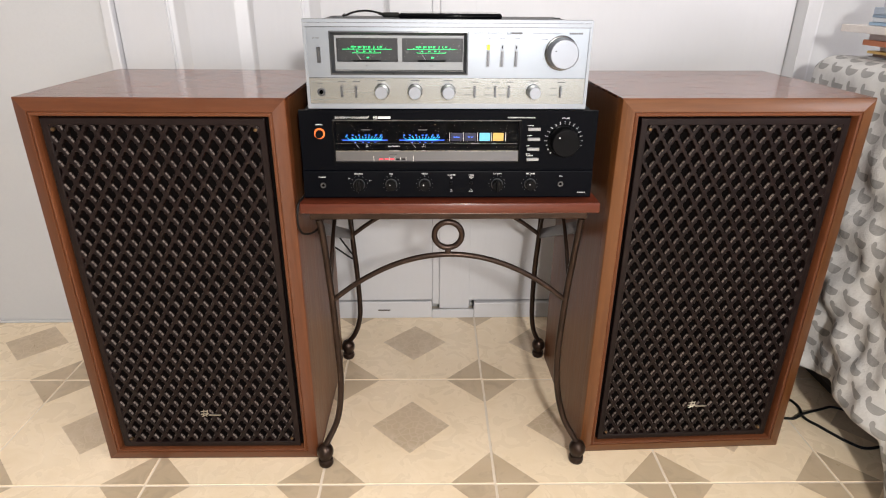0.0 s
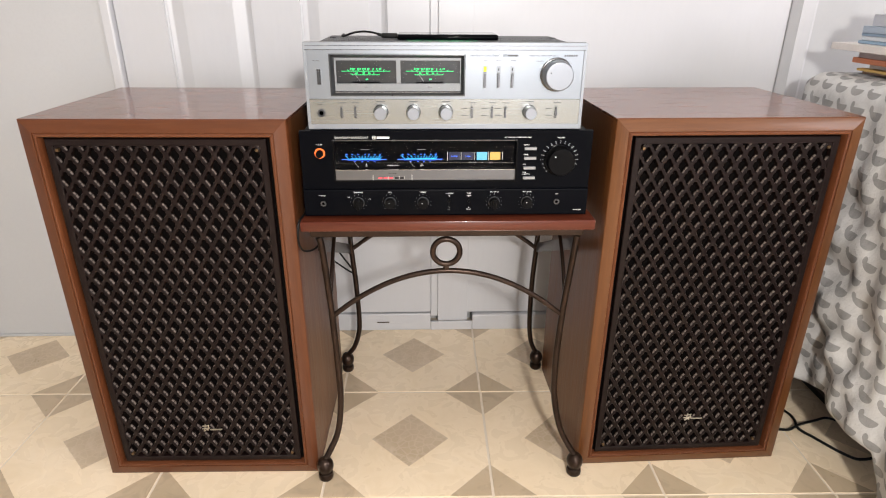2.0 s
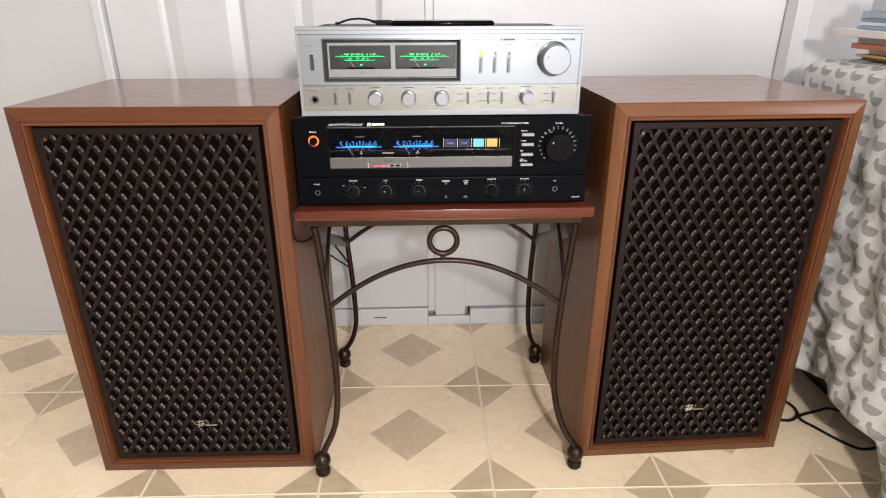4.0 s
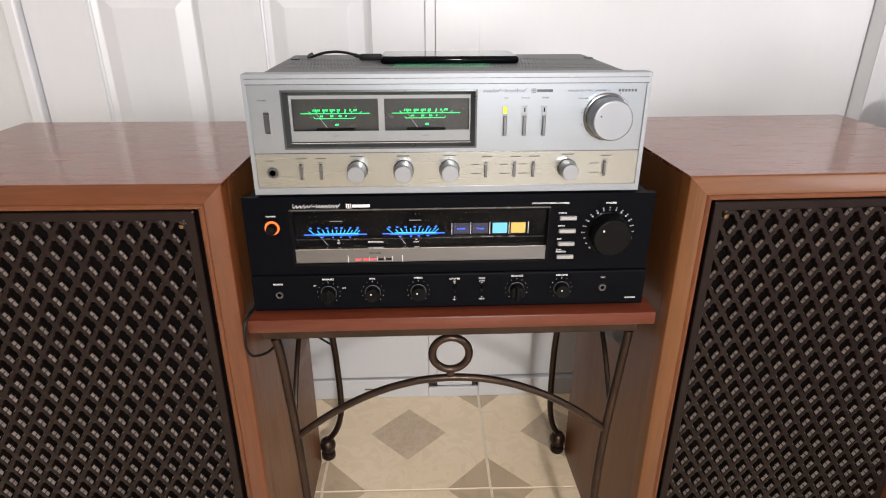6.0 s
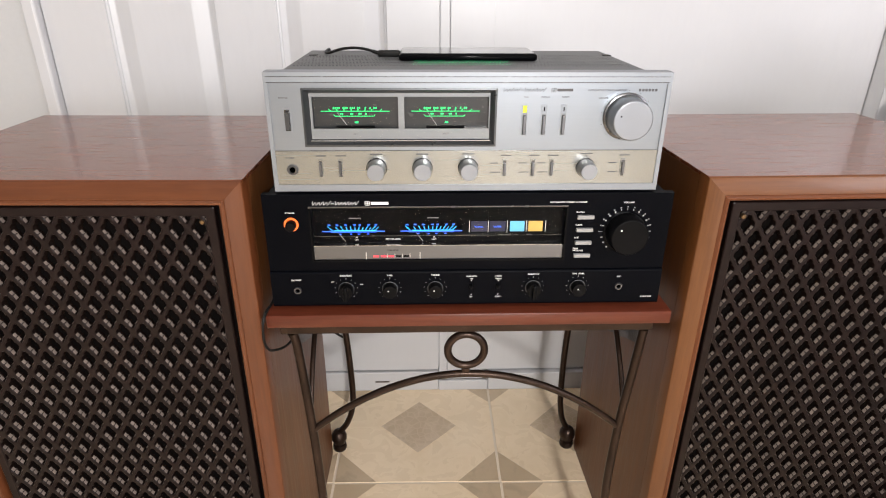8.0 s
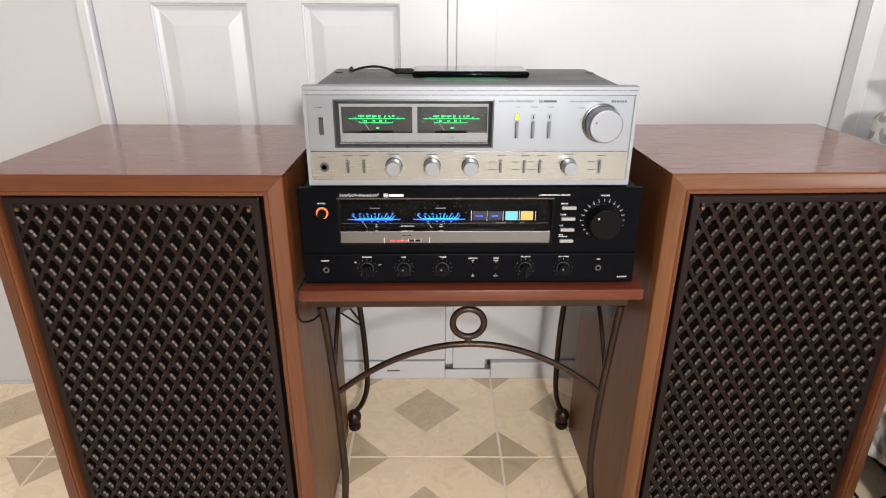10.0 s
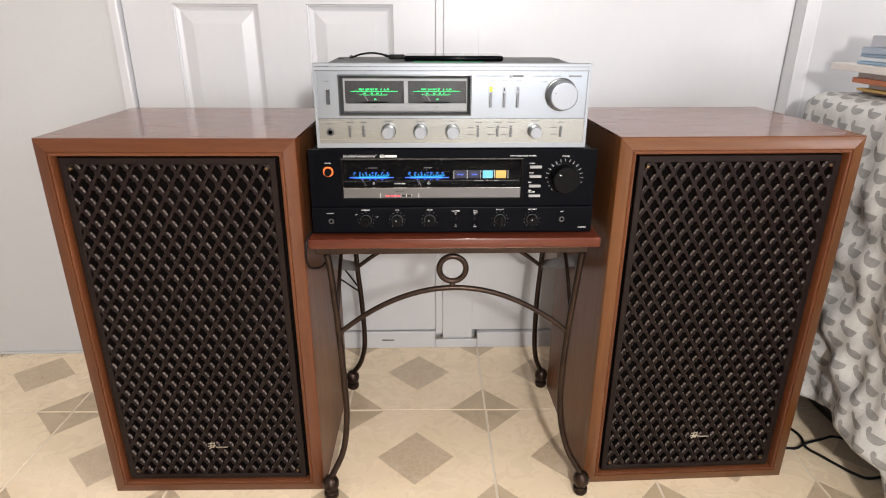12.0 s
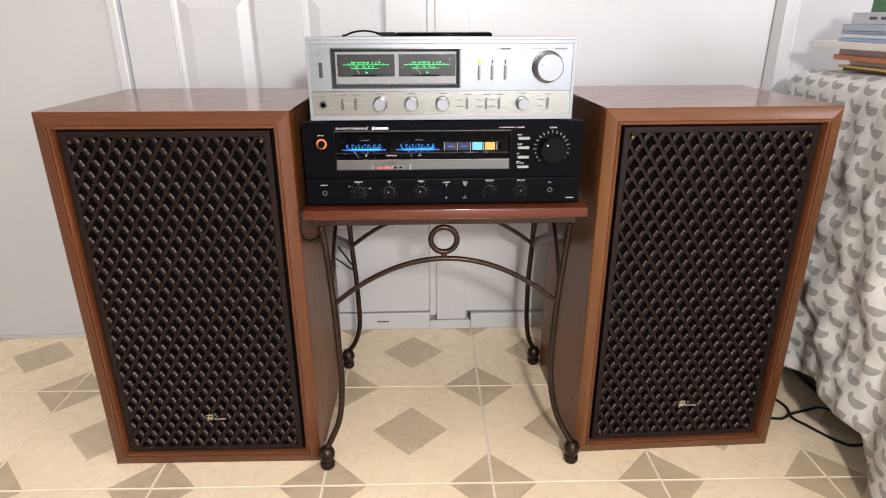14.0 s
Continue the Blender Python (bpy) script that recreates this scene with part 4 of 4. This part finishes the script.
for x, lv in ((-0.0615, 0.0), (-0.0410, 0.0), (0.1320, -0.05), (0.1622, -0.05), (0.1822, -0.05), (0.2585, 0.05)):
    slot_switch(x, 0.6605, 0.6795, YC, 0.0026, silver, STRIP, CHAMPAGNE, lv)
    bars([(x + 0.001, 0.6838, 0.011, 0.0010, 0)], YC - 0.0002, PRINT_GREY, silver, "caption", "tiny grey caption")
    if x > 0.1:
        bars([(x - 0.011, 0.6755, 0.0085, 0.0009, 0), (x - 0.011, 0.6655, 0.0085, 0.0009, 0), (x - 0.0052, 0.6655, 0.0011, 0.0011, 0)], YC - 0.0002, PRINT_GREY, silver, "caption", "tiny grey caption")
for x in (-0.0030, 0.0452, 0.0935, 0.2185):
    bars([(x, 0.6855, 0.013, 0.0010, 0), (x, 0.6828, 0.0005, 0.0016, 0)], YC - 0.0002, PRINT_GREY, silver, "caption", "tiny grey caption")
    round_knob(x, 0.6705, YC, 0.0099 if x < 0.2 else 0.0094, 0.0185, KNOB_SILVER, silver, "small silver knob")

# ---- phone on the silver amplifier ----
phone = thing("phone", (0.101, 1.025, 0.7628), "black phone lying flat on the silver amplifier", "phone")
part("body", box(0.0182, 0.1845, 0.992, 1.066, 0.7629, 0.7712, 0.0032, 3), GLOSS_BLACK, phone, "glossy black body", True)
part("screen", box(0.0210, 0.1817, 0.9950, 1.0630, 0.7713, 0.7717), SCREEN, phone, "dark glass screen")
part("side_key", box(0.118, 0.138, 0.9912, 0.993, 0.7660, 0.7680, 0.0004, 1), BLACK_PLASTIC, phone)
plug = thing("charging_plug", (0.0, 1.03, 0.767), "black charging cable plugged into the phone", "cable")
part("plug", box(-0.0095, 0.0180, 1.0270, 1.0355, 0.7635, 0.7715, 0.0020, 2), CABLE, plug, "", True)
part("strain_relief", tube([(-0.009, 1.0312, 0.7680), (-0.0125, 1.0315, 0.7690), (-0.016, 1.032, 0.7700)], 0.0024, 8), CABLE, plug, "", True)
part("cord", tube([(-0.012, 1.0315, 0.7690), (-0.024, 1.033, 0.7722), (-0.038, 1.037, 0.7735), (-0.052, 1.041, 0.7722), (-0.063, 1.046, 0.7695), (-0.073, 1.054, 0.7658), (-0.080, 1.070, 0.7646), (-0.082, 1.095, 0.7646), (-0.082, 1.118, 0.763), (-0.082, 1.127, 0.750), (-0.080, 1.130, 0.70)], 0.0017, 8), CABLE, plug, "", True)

# ---- tablecloth and books ----
def cloth_material():
    m, n, l, p = nodes_of("printed_cotton")
    tc = n.new("ShaderNodeTexCoord")
    sp = n.new("ShaderNodeSeparateXYZ")
    wob = n.new("ShaderNodeTexNoise")
    wob.inputs["Scale"].default_value = 18
    l.new(tc.outputs["UV"], wob.inputs["Vector"])
    l.new(tc.outputs["UV"], sp.inputs[0])

    def op(kind, a, b=None):
        o = n.new("ShaderNodeMath")
        o.operation = kind
        for sock, v in zip(o.inputs, (a, b)):
            if v is None:
                continue
            if isinstance(v, (int, float)):
                sock.default_value = v
            else:
                l.new(v, sock)
        return o.outputs[0]

    row = op("DIVIDE", op("ADD", sp.outputs[1], op("MULTIPLY", wob.outputs[0], 0.006)), 0.034)
    half = op("MULTIPLY", op("FLOOR", row), 0.5)
    u = op("SUBTRACT", op("FRACT", op("ADD", op("DIVIDE", sp.outputs[0], 0.043), half)), 0.5)
    v = op("SUBTRACT", op("FRACT", row), 0.45)
    # a plain half-round patch with a flat upper edge and a short upright tab
    body = op("ADD", op("POWER", op("DIVIDE", u, 0.36), 2), op("POWER", op("DIVIDE", op("SUBTRACT", v, 0.12), 0.42), 2))
    inside = op("MULTIPLY", op("LESS_THAN", body, 1.0), op("LESS_THAN", v, 0.17))
    tab = op("ADD", op("POWER", op("DIVIDE", op("SUBTRACT", u, 0.31), 0.10), 2), op("POWER", op("DIVIDE", op("SUBTRACT", v, 0.22), 0.22), 2))
    mask = op("MAXIMUM", inside, op("LESS_THAN", tab, 1.0))
    fade = noise_of(n, l, 30, 3)
    weave = noise_of(n, l, 900, 2)
    grey = mixer(n, l, (0.255, 0.253, 0.25), (0.325, 0.322, 0.32), ramp(n, l, fade, 0.3, 0.7))
    white = mixer(n, l, (0.51, 0.507, 0.505), (0.59, 0.587, 0.585), ramp(n, l, fade, 0.3, 0.7))
    l.new(mixer(n, l, white, grey, mask), p.inputs["Base Color"])
    p.inputs["Roughness"].default_value = 0.9
    crease = noise_of(n, l, 26, 5)
    both = n.new("ShaderNodeMath")
    both.operation = "ADD"
    l.new(op("MULTIPLY", weave, 0.05), both.inputs[0])
    l.new(crease, both.inputs[1])
    bump_to(n, l, p, both.outputs[0], 0.8, 0.007)
    return m


CLOTH = cloth_material()
CL_X, CL_TOP, CL_BACK, CL_FRONT = 0.838, 0.694, 1.190, 0.30


def tablecloth():
    """A cloth over a low table: flat top, rounded edge, side hanging in soft folds; the back end hangs too."""
    bm = bmesh.new()
    uv = bm.loops.layers.uv.new("UVMap")
    nv, nu = 190, 110
    grid, coords = [], []
    for j in range(nv + 1):
        y = CL_FRONT + (CL_BACK - CL_FRONT) * j / nv
        row, cr = [], []
        near = max(0.0, min(1.0, (0.730 - y) / 0.05))
        hem = 0.117 - 0.075 * near + 0.010 * math.sin(y * 17) + 0.006 * math.sin(y * 43 + 1)
        length_side = CL_TOP - hem
        for i in range(nu + 1):
            s = i / nu * (0.55 + length_side)
            if s < 0.55:
                x, z, drop = CL_X + 0.55 - s, CL_TOP + 0.0015 * math.sin(40 * s + 20 * y), 0.0
            else:
                drop = s - 0.55
                x, z = CL_X, CL_TOP - drop
            edge = abs(s - 0.55)
            if edge < 0.030:
                k = ((0.030 - edge) / 0.030) ** 1.5
                x, z = x + 0.0090 * k, z - 0.0090 * k
            amp = 0.010 * (drop / 0.5) ** 1.2 if drop > 0 else 0
            fold = math.sin(y * 23 + 2.2 * math.sin(y * 6.1) + 1.5 * drop) + 0.5 * math.sin(y * 51 + 4 * drop + 1.0)
            x += amp * fold - 0.020 * min(1, drop / 0.35) - 0.020 * near * min(1, drop / 0.3)
            x += 0.014 * noise.noise((y * 9, drop * 8, 2.0)) * min(1, drop * 4) + 0.015 * noise.noise((y * 22, drop * 17, 7.0)) * min(1, drop * 5)
            z += 0.003 * noise.noise((x * 9, y * 9, 5)) if drop == 0 else 0
            round_back = max(0.0, 1 - (CL_BACK - y) / 0.030)
            if drop == 0:
                z -= 0.012 * round_back ** 2
            else:
                x += 0.010 * round_back ** 2
            row.append(bm.verts.new((x, y, z)))
            cr.append((y, -s))
        grid.append(row)
        coords.append(cr)
    # the end that hangs towards the wall
    for k in range(1, 26):
        d = k / 25 * 0.5
        row, cr = [], []
        for i, v in enumerate(grid[nv]):
            y = CL_BACK + 0.004 + 0.012 * (d / 0.5) * math.sin(v.co.x * 25)
            row.append(bm.verts.new((max(v.co.x, CL_X + 0.008), y, min(v.co.z, CL_TOP - d))))
            cr.append((CL_BACK + d, coords[nv][i][1]))
        grid.append(row)
        coords.append(cr)
    for j in range(len(grid) - 1):
        for i in range(nu):
            f = bm.faces.new((grid[j][i], grid[j][i + 1], grid[j + 1][i + 1], grid[j + 1][i]))
            for lp, (a, b) in zip(f.loops, ((j, i), (j, i + 1), (j + 1, i + 1), (j + 1, i))):
                lp[uv].uv = coords[a][b]
    bmesh.ops.recalc_face_normals(bm, faces=bm.faces)
    return bm


cl = part("tablecloth", tablecloth(), CLOTH, None, "", True)
tagged(cl, "white cotton tablecloth printed with grey patches, hanging in folds", "tablecloth")
solid = cl.modifiers.new("thickness", "SOLIDIFY")
solid.thickness, solid.offset = 0.0012, -1

DARK_WOOD = surface("dark_cabinet", (0.018, 0.014, 0.012), 0.5, vary=0.3)
chest = thing("low_cabinet", (1.15, 0.75, 0), "dark low cabinet hidden under the tablecloth", "cabinet")
part("body", box(0.925, 1.35, 0.32, 1.160, 0.03, 0.682, 0.004), DARK_WOOD, chest)
part("plinth", box(0.945, 1.34, 0.34, 1.12, 0.0, 0.03), DARK_WOOD, chest)
part("board", box(0.858, 1.36, 0.31, 1.172, 0.674, 0.686), DARK_WOOD, chest)

PAPER = surface("page_edges", (0.72, 0.69, 0.63), 0.8, vary=0.08, fine=500, stretch=(0.05, 0.05, 1), bump=0.3)


def book(x0, y0, z0, wide, deep, thick, colour, label, yaw=0.0, name="book", lines=0):
    b = thing(name, (x0, y0, z0), label, "book", "books on the clothed table")
    cov = surface("cover_paint", colour, 0.45, vary=0.1, bump=0.05)
    t = min(0.0022, thick * 0.2)
    bm = box(x0, x0 + wide, y0, y0 + deep, z0, z0 + t, 0.0004, 1)
    box(x0, x0 + wide, y0, y0 + deep, z0 + thick - t, z0 + thick, 0.0004, 1, bm)
    box(x0, x0 + t, y0, y0 + deep, z0 + t, z0 + thick - t, 0, 1, bm)
    part("cover", bm, cov, b)
    part("page_block", box(x0 + t, x0 + wide - 0.004, y0 + 0.003, y0 + deep - 0.003, z0 + t, z0 + thick - t), PAPER, b, "cream page edges")
    b.rotation_euler = (0, 0, radians(yaw))
    return b


z = CL_TOP + 0.003
stack = [
    (0.905, 0.875, 0.17, 0.240, 0.005, (0.17, 0.085, 0.05), "thin book with a brown cover", 1),
    (0.892, 0.880, 0.17, 0.240, 0.0045, (0.50, 0.33, 0.10), "thin book with a gold-coloured cover", 0),
    (0.912, 0.880, 0.16, 0.230, 0.0085, (0.62, 0.60, 0.57), "white paperback book in the stack", 1),
    (0.886, 0.880, 0.17, 0.250, 0.0095, (0.48, 0.16, 0.07), "book with an orange cover", 0),
    (0.893, 0.880, 0.16, 0.240, 0.0115, (0.50, 0.42, 0.40), "pale pinkish book in the stack", 1),
    (0.866, 0.880, 0.19, 0.285, 0.0125, (0.66, 0.62, 0.60), "large white book lying flat", 1),
    (0.884, 0.885, 0.16, 0.240, 0.0055, (0.25, 0.36, 0.48), "thin book with a pale blue cover", 0),
    (0.890, 0.885, 0.16, 0.235, 0.007, (0.55, 0.58, 0.62), "thin book with a whitish cover", 1),
    (0.886, 0.885, 0.16, 0.238, 0.005, (0.22, 0.30, 0.40), "thin book with a slate blue cover", 0),
    (0.888, 0.885, 0.16, 0.235, 0.012, (0.33, 0.39, 0.48), "thin book with a grey-blue cover", 1),
    (0.896, 0.890, 0.16, 0.215, 0.020, (0.44, 0.45, 0.50), "grey-blue paperback with print on its spine", 2),
    (0.908, 0.890, 0.15, 0.190, 0.026, (0.04, 0.13, 0.06), "book with a dark green cover", 1),
]
for x, y, w, d, t, c, lab, yaw in stack:
    b = book(x, y, z, w, d, t, c, lab, yaw)
    if "print" in lab:
        bm = bmesh.new()
        for k in range(6):
            box(x - 0.0004, x + 0.0003, y + 0.03 + k * 0.024, y + 0.045 + k * 0.024 + 0.004 * (k % 2), z + t * 0.38, z + t * 0.62, 0, 1, bm)
        part("spine_print", bm, PRINT_GREY, b, "dark print on the spine")
    z += t + 0.0005

# ---- cables on the floor ----
def cable(points, r, label, steps=8):
    ob = part("cable", tube(points, r, 8, steps), CABLE, None, "", True)
    return tagged(ob, label, "cable")


cable([(0.735, 1.15, 0.005), (0.837, 0.992, 0.005), (0.835, 0.932, 0.005), (0.849, 0.905, 0.005), (0.863, 0.881, 0.005), (0.881, 0.854, 0.005), (0.904, 0.838, 0.005), (0.954, 0.851, 0.005), (1.01, 0.9, 0.005)], 0.0028, "black power cable lying on the tiled floor")
cable([(0.7, 0.935, 0.004), (0.791, 0.929, 0.0045), (0.814, 0.928, 0.0045), (0.837, 0.935, 0.0105), (0.886, 0.955, 0.0045), (0.915, 0.962, 0.0045), (0.939, 0.945, 0.0045), (0.949, 0.91, 0.0045), (1.02, 0.85, 0.004)], 0.0026, "black power cable crossing another on the floor")
cable([(-0.1305, 0.99, 0.5062), (-0.1312, 0.93, 0.5062), (-0.1318, 0.87, 0.5062), (-0.1335, 0.842, 0.5068), (-0.1360, 0.833, 0.497), (-0.1375, 0.834, 0.470), (-0.133, 0.850, 0.450), (-0.118, 0.88, 0.445), (-0.112, 0.95, 0.455), (-0.114, 1.00, 0.474)], 0.0016, "thin black cable hanging beside the table top")
cable([(-0.160, 1.20, 0.400), (-0.149, 1.185, 0.350), (-0.131, 1.18, 0.312), (-0.107, 1.18, 0.274), (-0.098, 1.182, 0.258), (-0.105, 1.184, 0.255), (-0.135, 1.184, 0.278), (-0.165, 1.184, 0.302), (-0.190, 1.19, 0.330)], 0.0021, "black cable looping under the table")

# ---- floor ----
PITCH, LEG_T, HALF_D = 0.3100, 0.0765, 0.0775
TX, TY = 0.1850, 1.0797


def tile_material(name, a, b, c, rough, emboss=False):
    m, n, l, p = nodes_of(name)
    info = n.new("ShaderNodeObjectInfo")
    tc = n.new("ShaderNodeTexCoord")
    off = n.new("ShaderNodeVectorMath")
    off.operation = "MULTIPLY_ADD"
    comb = n.new("ShaderNodeCombineXYZ")
    for k in range(3):
        l.new(info.outputs["Random"], comb.inputs[k])
    off.inputs[1].default_value = (1, 1, 1)
    sc = n.new("ShaderNodeVectorMath")
    sc.operation = "SCALE"
    sc.inputs["Scale"].default_value = 40
    l.new(comb.outputs[0], sc.inputs[0])
    l.new(tc.outputs["Object"], off.inputs[0])
    l.new(sc.outputs[0], off.inputs[2])

    def nz(scale, detail, dist=0.0):
        t = n.new("ShaderNodeTexNoise")
        t.inputs["Scale"].default_value, t.inputs["Detail"].default_value, t.inputs["Distortion"].default_value = scale, detail, dist
        l.new(off.outputs[0], t.inputs["Vector"])
        return t.outputs["Fac"]

    big, veins, fine = nz(9, 4), nz(22, 6, 1.2), nz(240, 3)
    col = mixer(n, l, a, b, ramp(n, l, big, 0.35, 0.65))
    col = mixer(n, l, col, c, ramp(n, l, veins, 0.52, 0.68, 0, 0.7))
    col = mixer(n, l, col, a, ramp(n, l, fine, 0.5, 0.75, 0, 0.3))
    l.new(col, p.inputs["Base Color"])
    l.new(ramp(n, l, veins, 0.3, 0.7, rough * 0.8, rough * 1.25), p.inputs["Roughness"])
    h = fine
    if emboss:
        br = n.new("ShaderNodeTexVoronoi")
        br.feature = "DISTANCE_TO_EDGE"
        br.inputs["Scale"].default_value = 60
        l.new(tc.outputs["Object"], br.inputs["Vector"])
        h = ramp(n, l, br.outputs[0], 0.0, 0.12)
        l.new(mixer(n, l, c, col, ramp(n, l, br.outputs[0], 0.0, 0.10, 0.45, 1.0)), p.inputs["Base Color"])
    bump_to(n, l, p, h, 0.15, 0.001)
    return m


TILE_CREAM = tile_material("tile_cream", (0.80, 0.655, 0.470), (0.85, 0.705, 0.520), (0.76, 0.615, 0.425), 0.28)
TILE_TAN = tile_material("tile_tan", (0.485, 0.380, 0.256), (0.55, 0.435, 0.305), (0.40, 0.315, 0.22), 0.34)
TILE_MARK = tile_material("tile_ornament", (0.485, 0.380, 0.256), (0.55, 0.435, 0.305), (0.64, 0.52, 0.40), 0.34, True)
GROUT = surface("grout", (0.74, 0.65, 0.54), 0.7, vary=0.1, big=8)


def tile_mesh():
    bm = bmesh.new()
    h, t, d, dep, bv = PITCH / 2 - 0.0025, LEG_T, HALF_D, 0.004, 0.0010
    o = [(-h + t, -h), (h - t, -h), (h, -h + t), (h, h - t), (h - t, h), (-h + t, h), (-h, h - t), (-h, -h + t)]
    cn = [(h, -h), (h, h), (-h, h), (-h, -h)]
    di = [(0, -d), (d, 0), (0, d), (-d, 0)]
    ov, cv, dv = ([bm.verts.new((x, y, 0)) for x, y in loop] for loop in (o, cn, di))

    def face(vs, mi):
        bm.faces.new(vs).material_index = mi

    for k in range(4):
        face((ov[2 * k], ov[2 * k + 1], dv[k]), 0)
        face((ov[2 * k + 1], ov[(2 * k + 2) % 8], dv[(k + 1) % 4], dv[k]), 0)
        face((ov[2 * k + 1], cv[k], ov[(2 * k + 2) % 8]), 1)
    face(dv, 2)
    rim = []
    for k in range(4):
        rim += [ov[2 * k], ov[2 * k + 1], cv[k]]
    low = [bm.verts.new((v.co.x * (1 + bv / h), v.co.y * (1 + bv / h), -dep)) for v in rim]
    for k in range(len(rim)):
        q = (k + 1) % len(rim)
        face((rim[k], low[k], low[q], rim[q]), 0)
    bmesh.ops.recalc_face_normals(bm, faces=bm.faces)
    me = bpy.data.meshes.new("tile")
    bm.to_mesh(me)
    bm.free()
    for mt in (TILE_CREAM, TILE_TAN, TILE_MARK):
        me.materials.append(mt)
    return me


floor = tagged(part("floor", box(X0 - 0.1, X1 + 0.1, Y0 - 0.1, 1.46, -0.10, -0.0012), GROUT), "cream tiled floor with tan diamonds", "floor", kind="structure")
me_tile = tile_mesh()
for i in range(-8, 8):
    for j in range(-14, 1):
        u, v = (i + 0.5) * PITCH, (j + 0.5) * PITCH
        ob = new("tile", me_tile)
        ob.parent = floor
        ob.location = (TX + u + 0.0103 * v, TY + v - 0.0165 * u, 0)
        ob.rotation_euler = (0, 0, radians(-0.8))
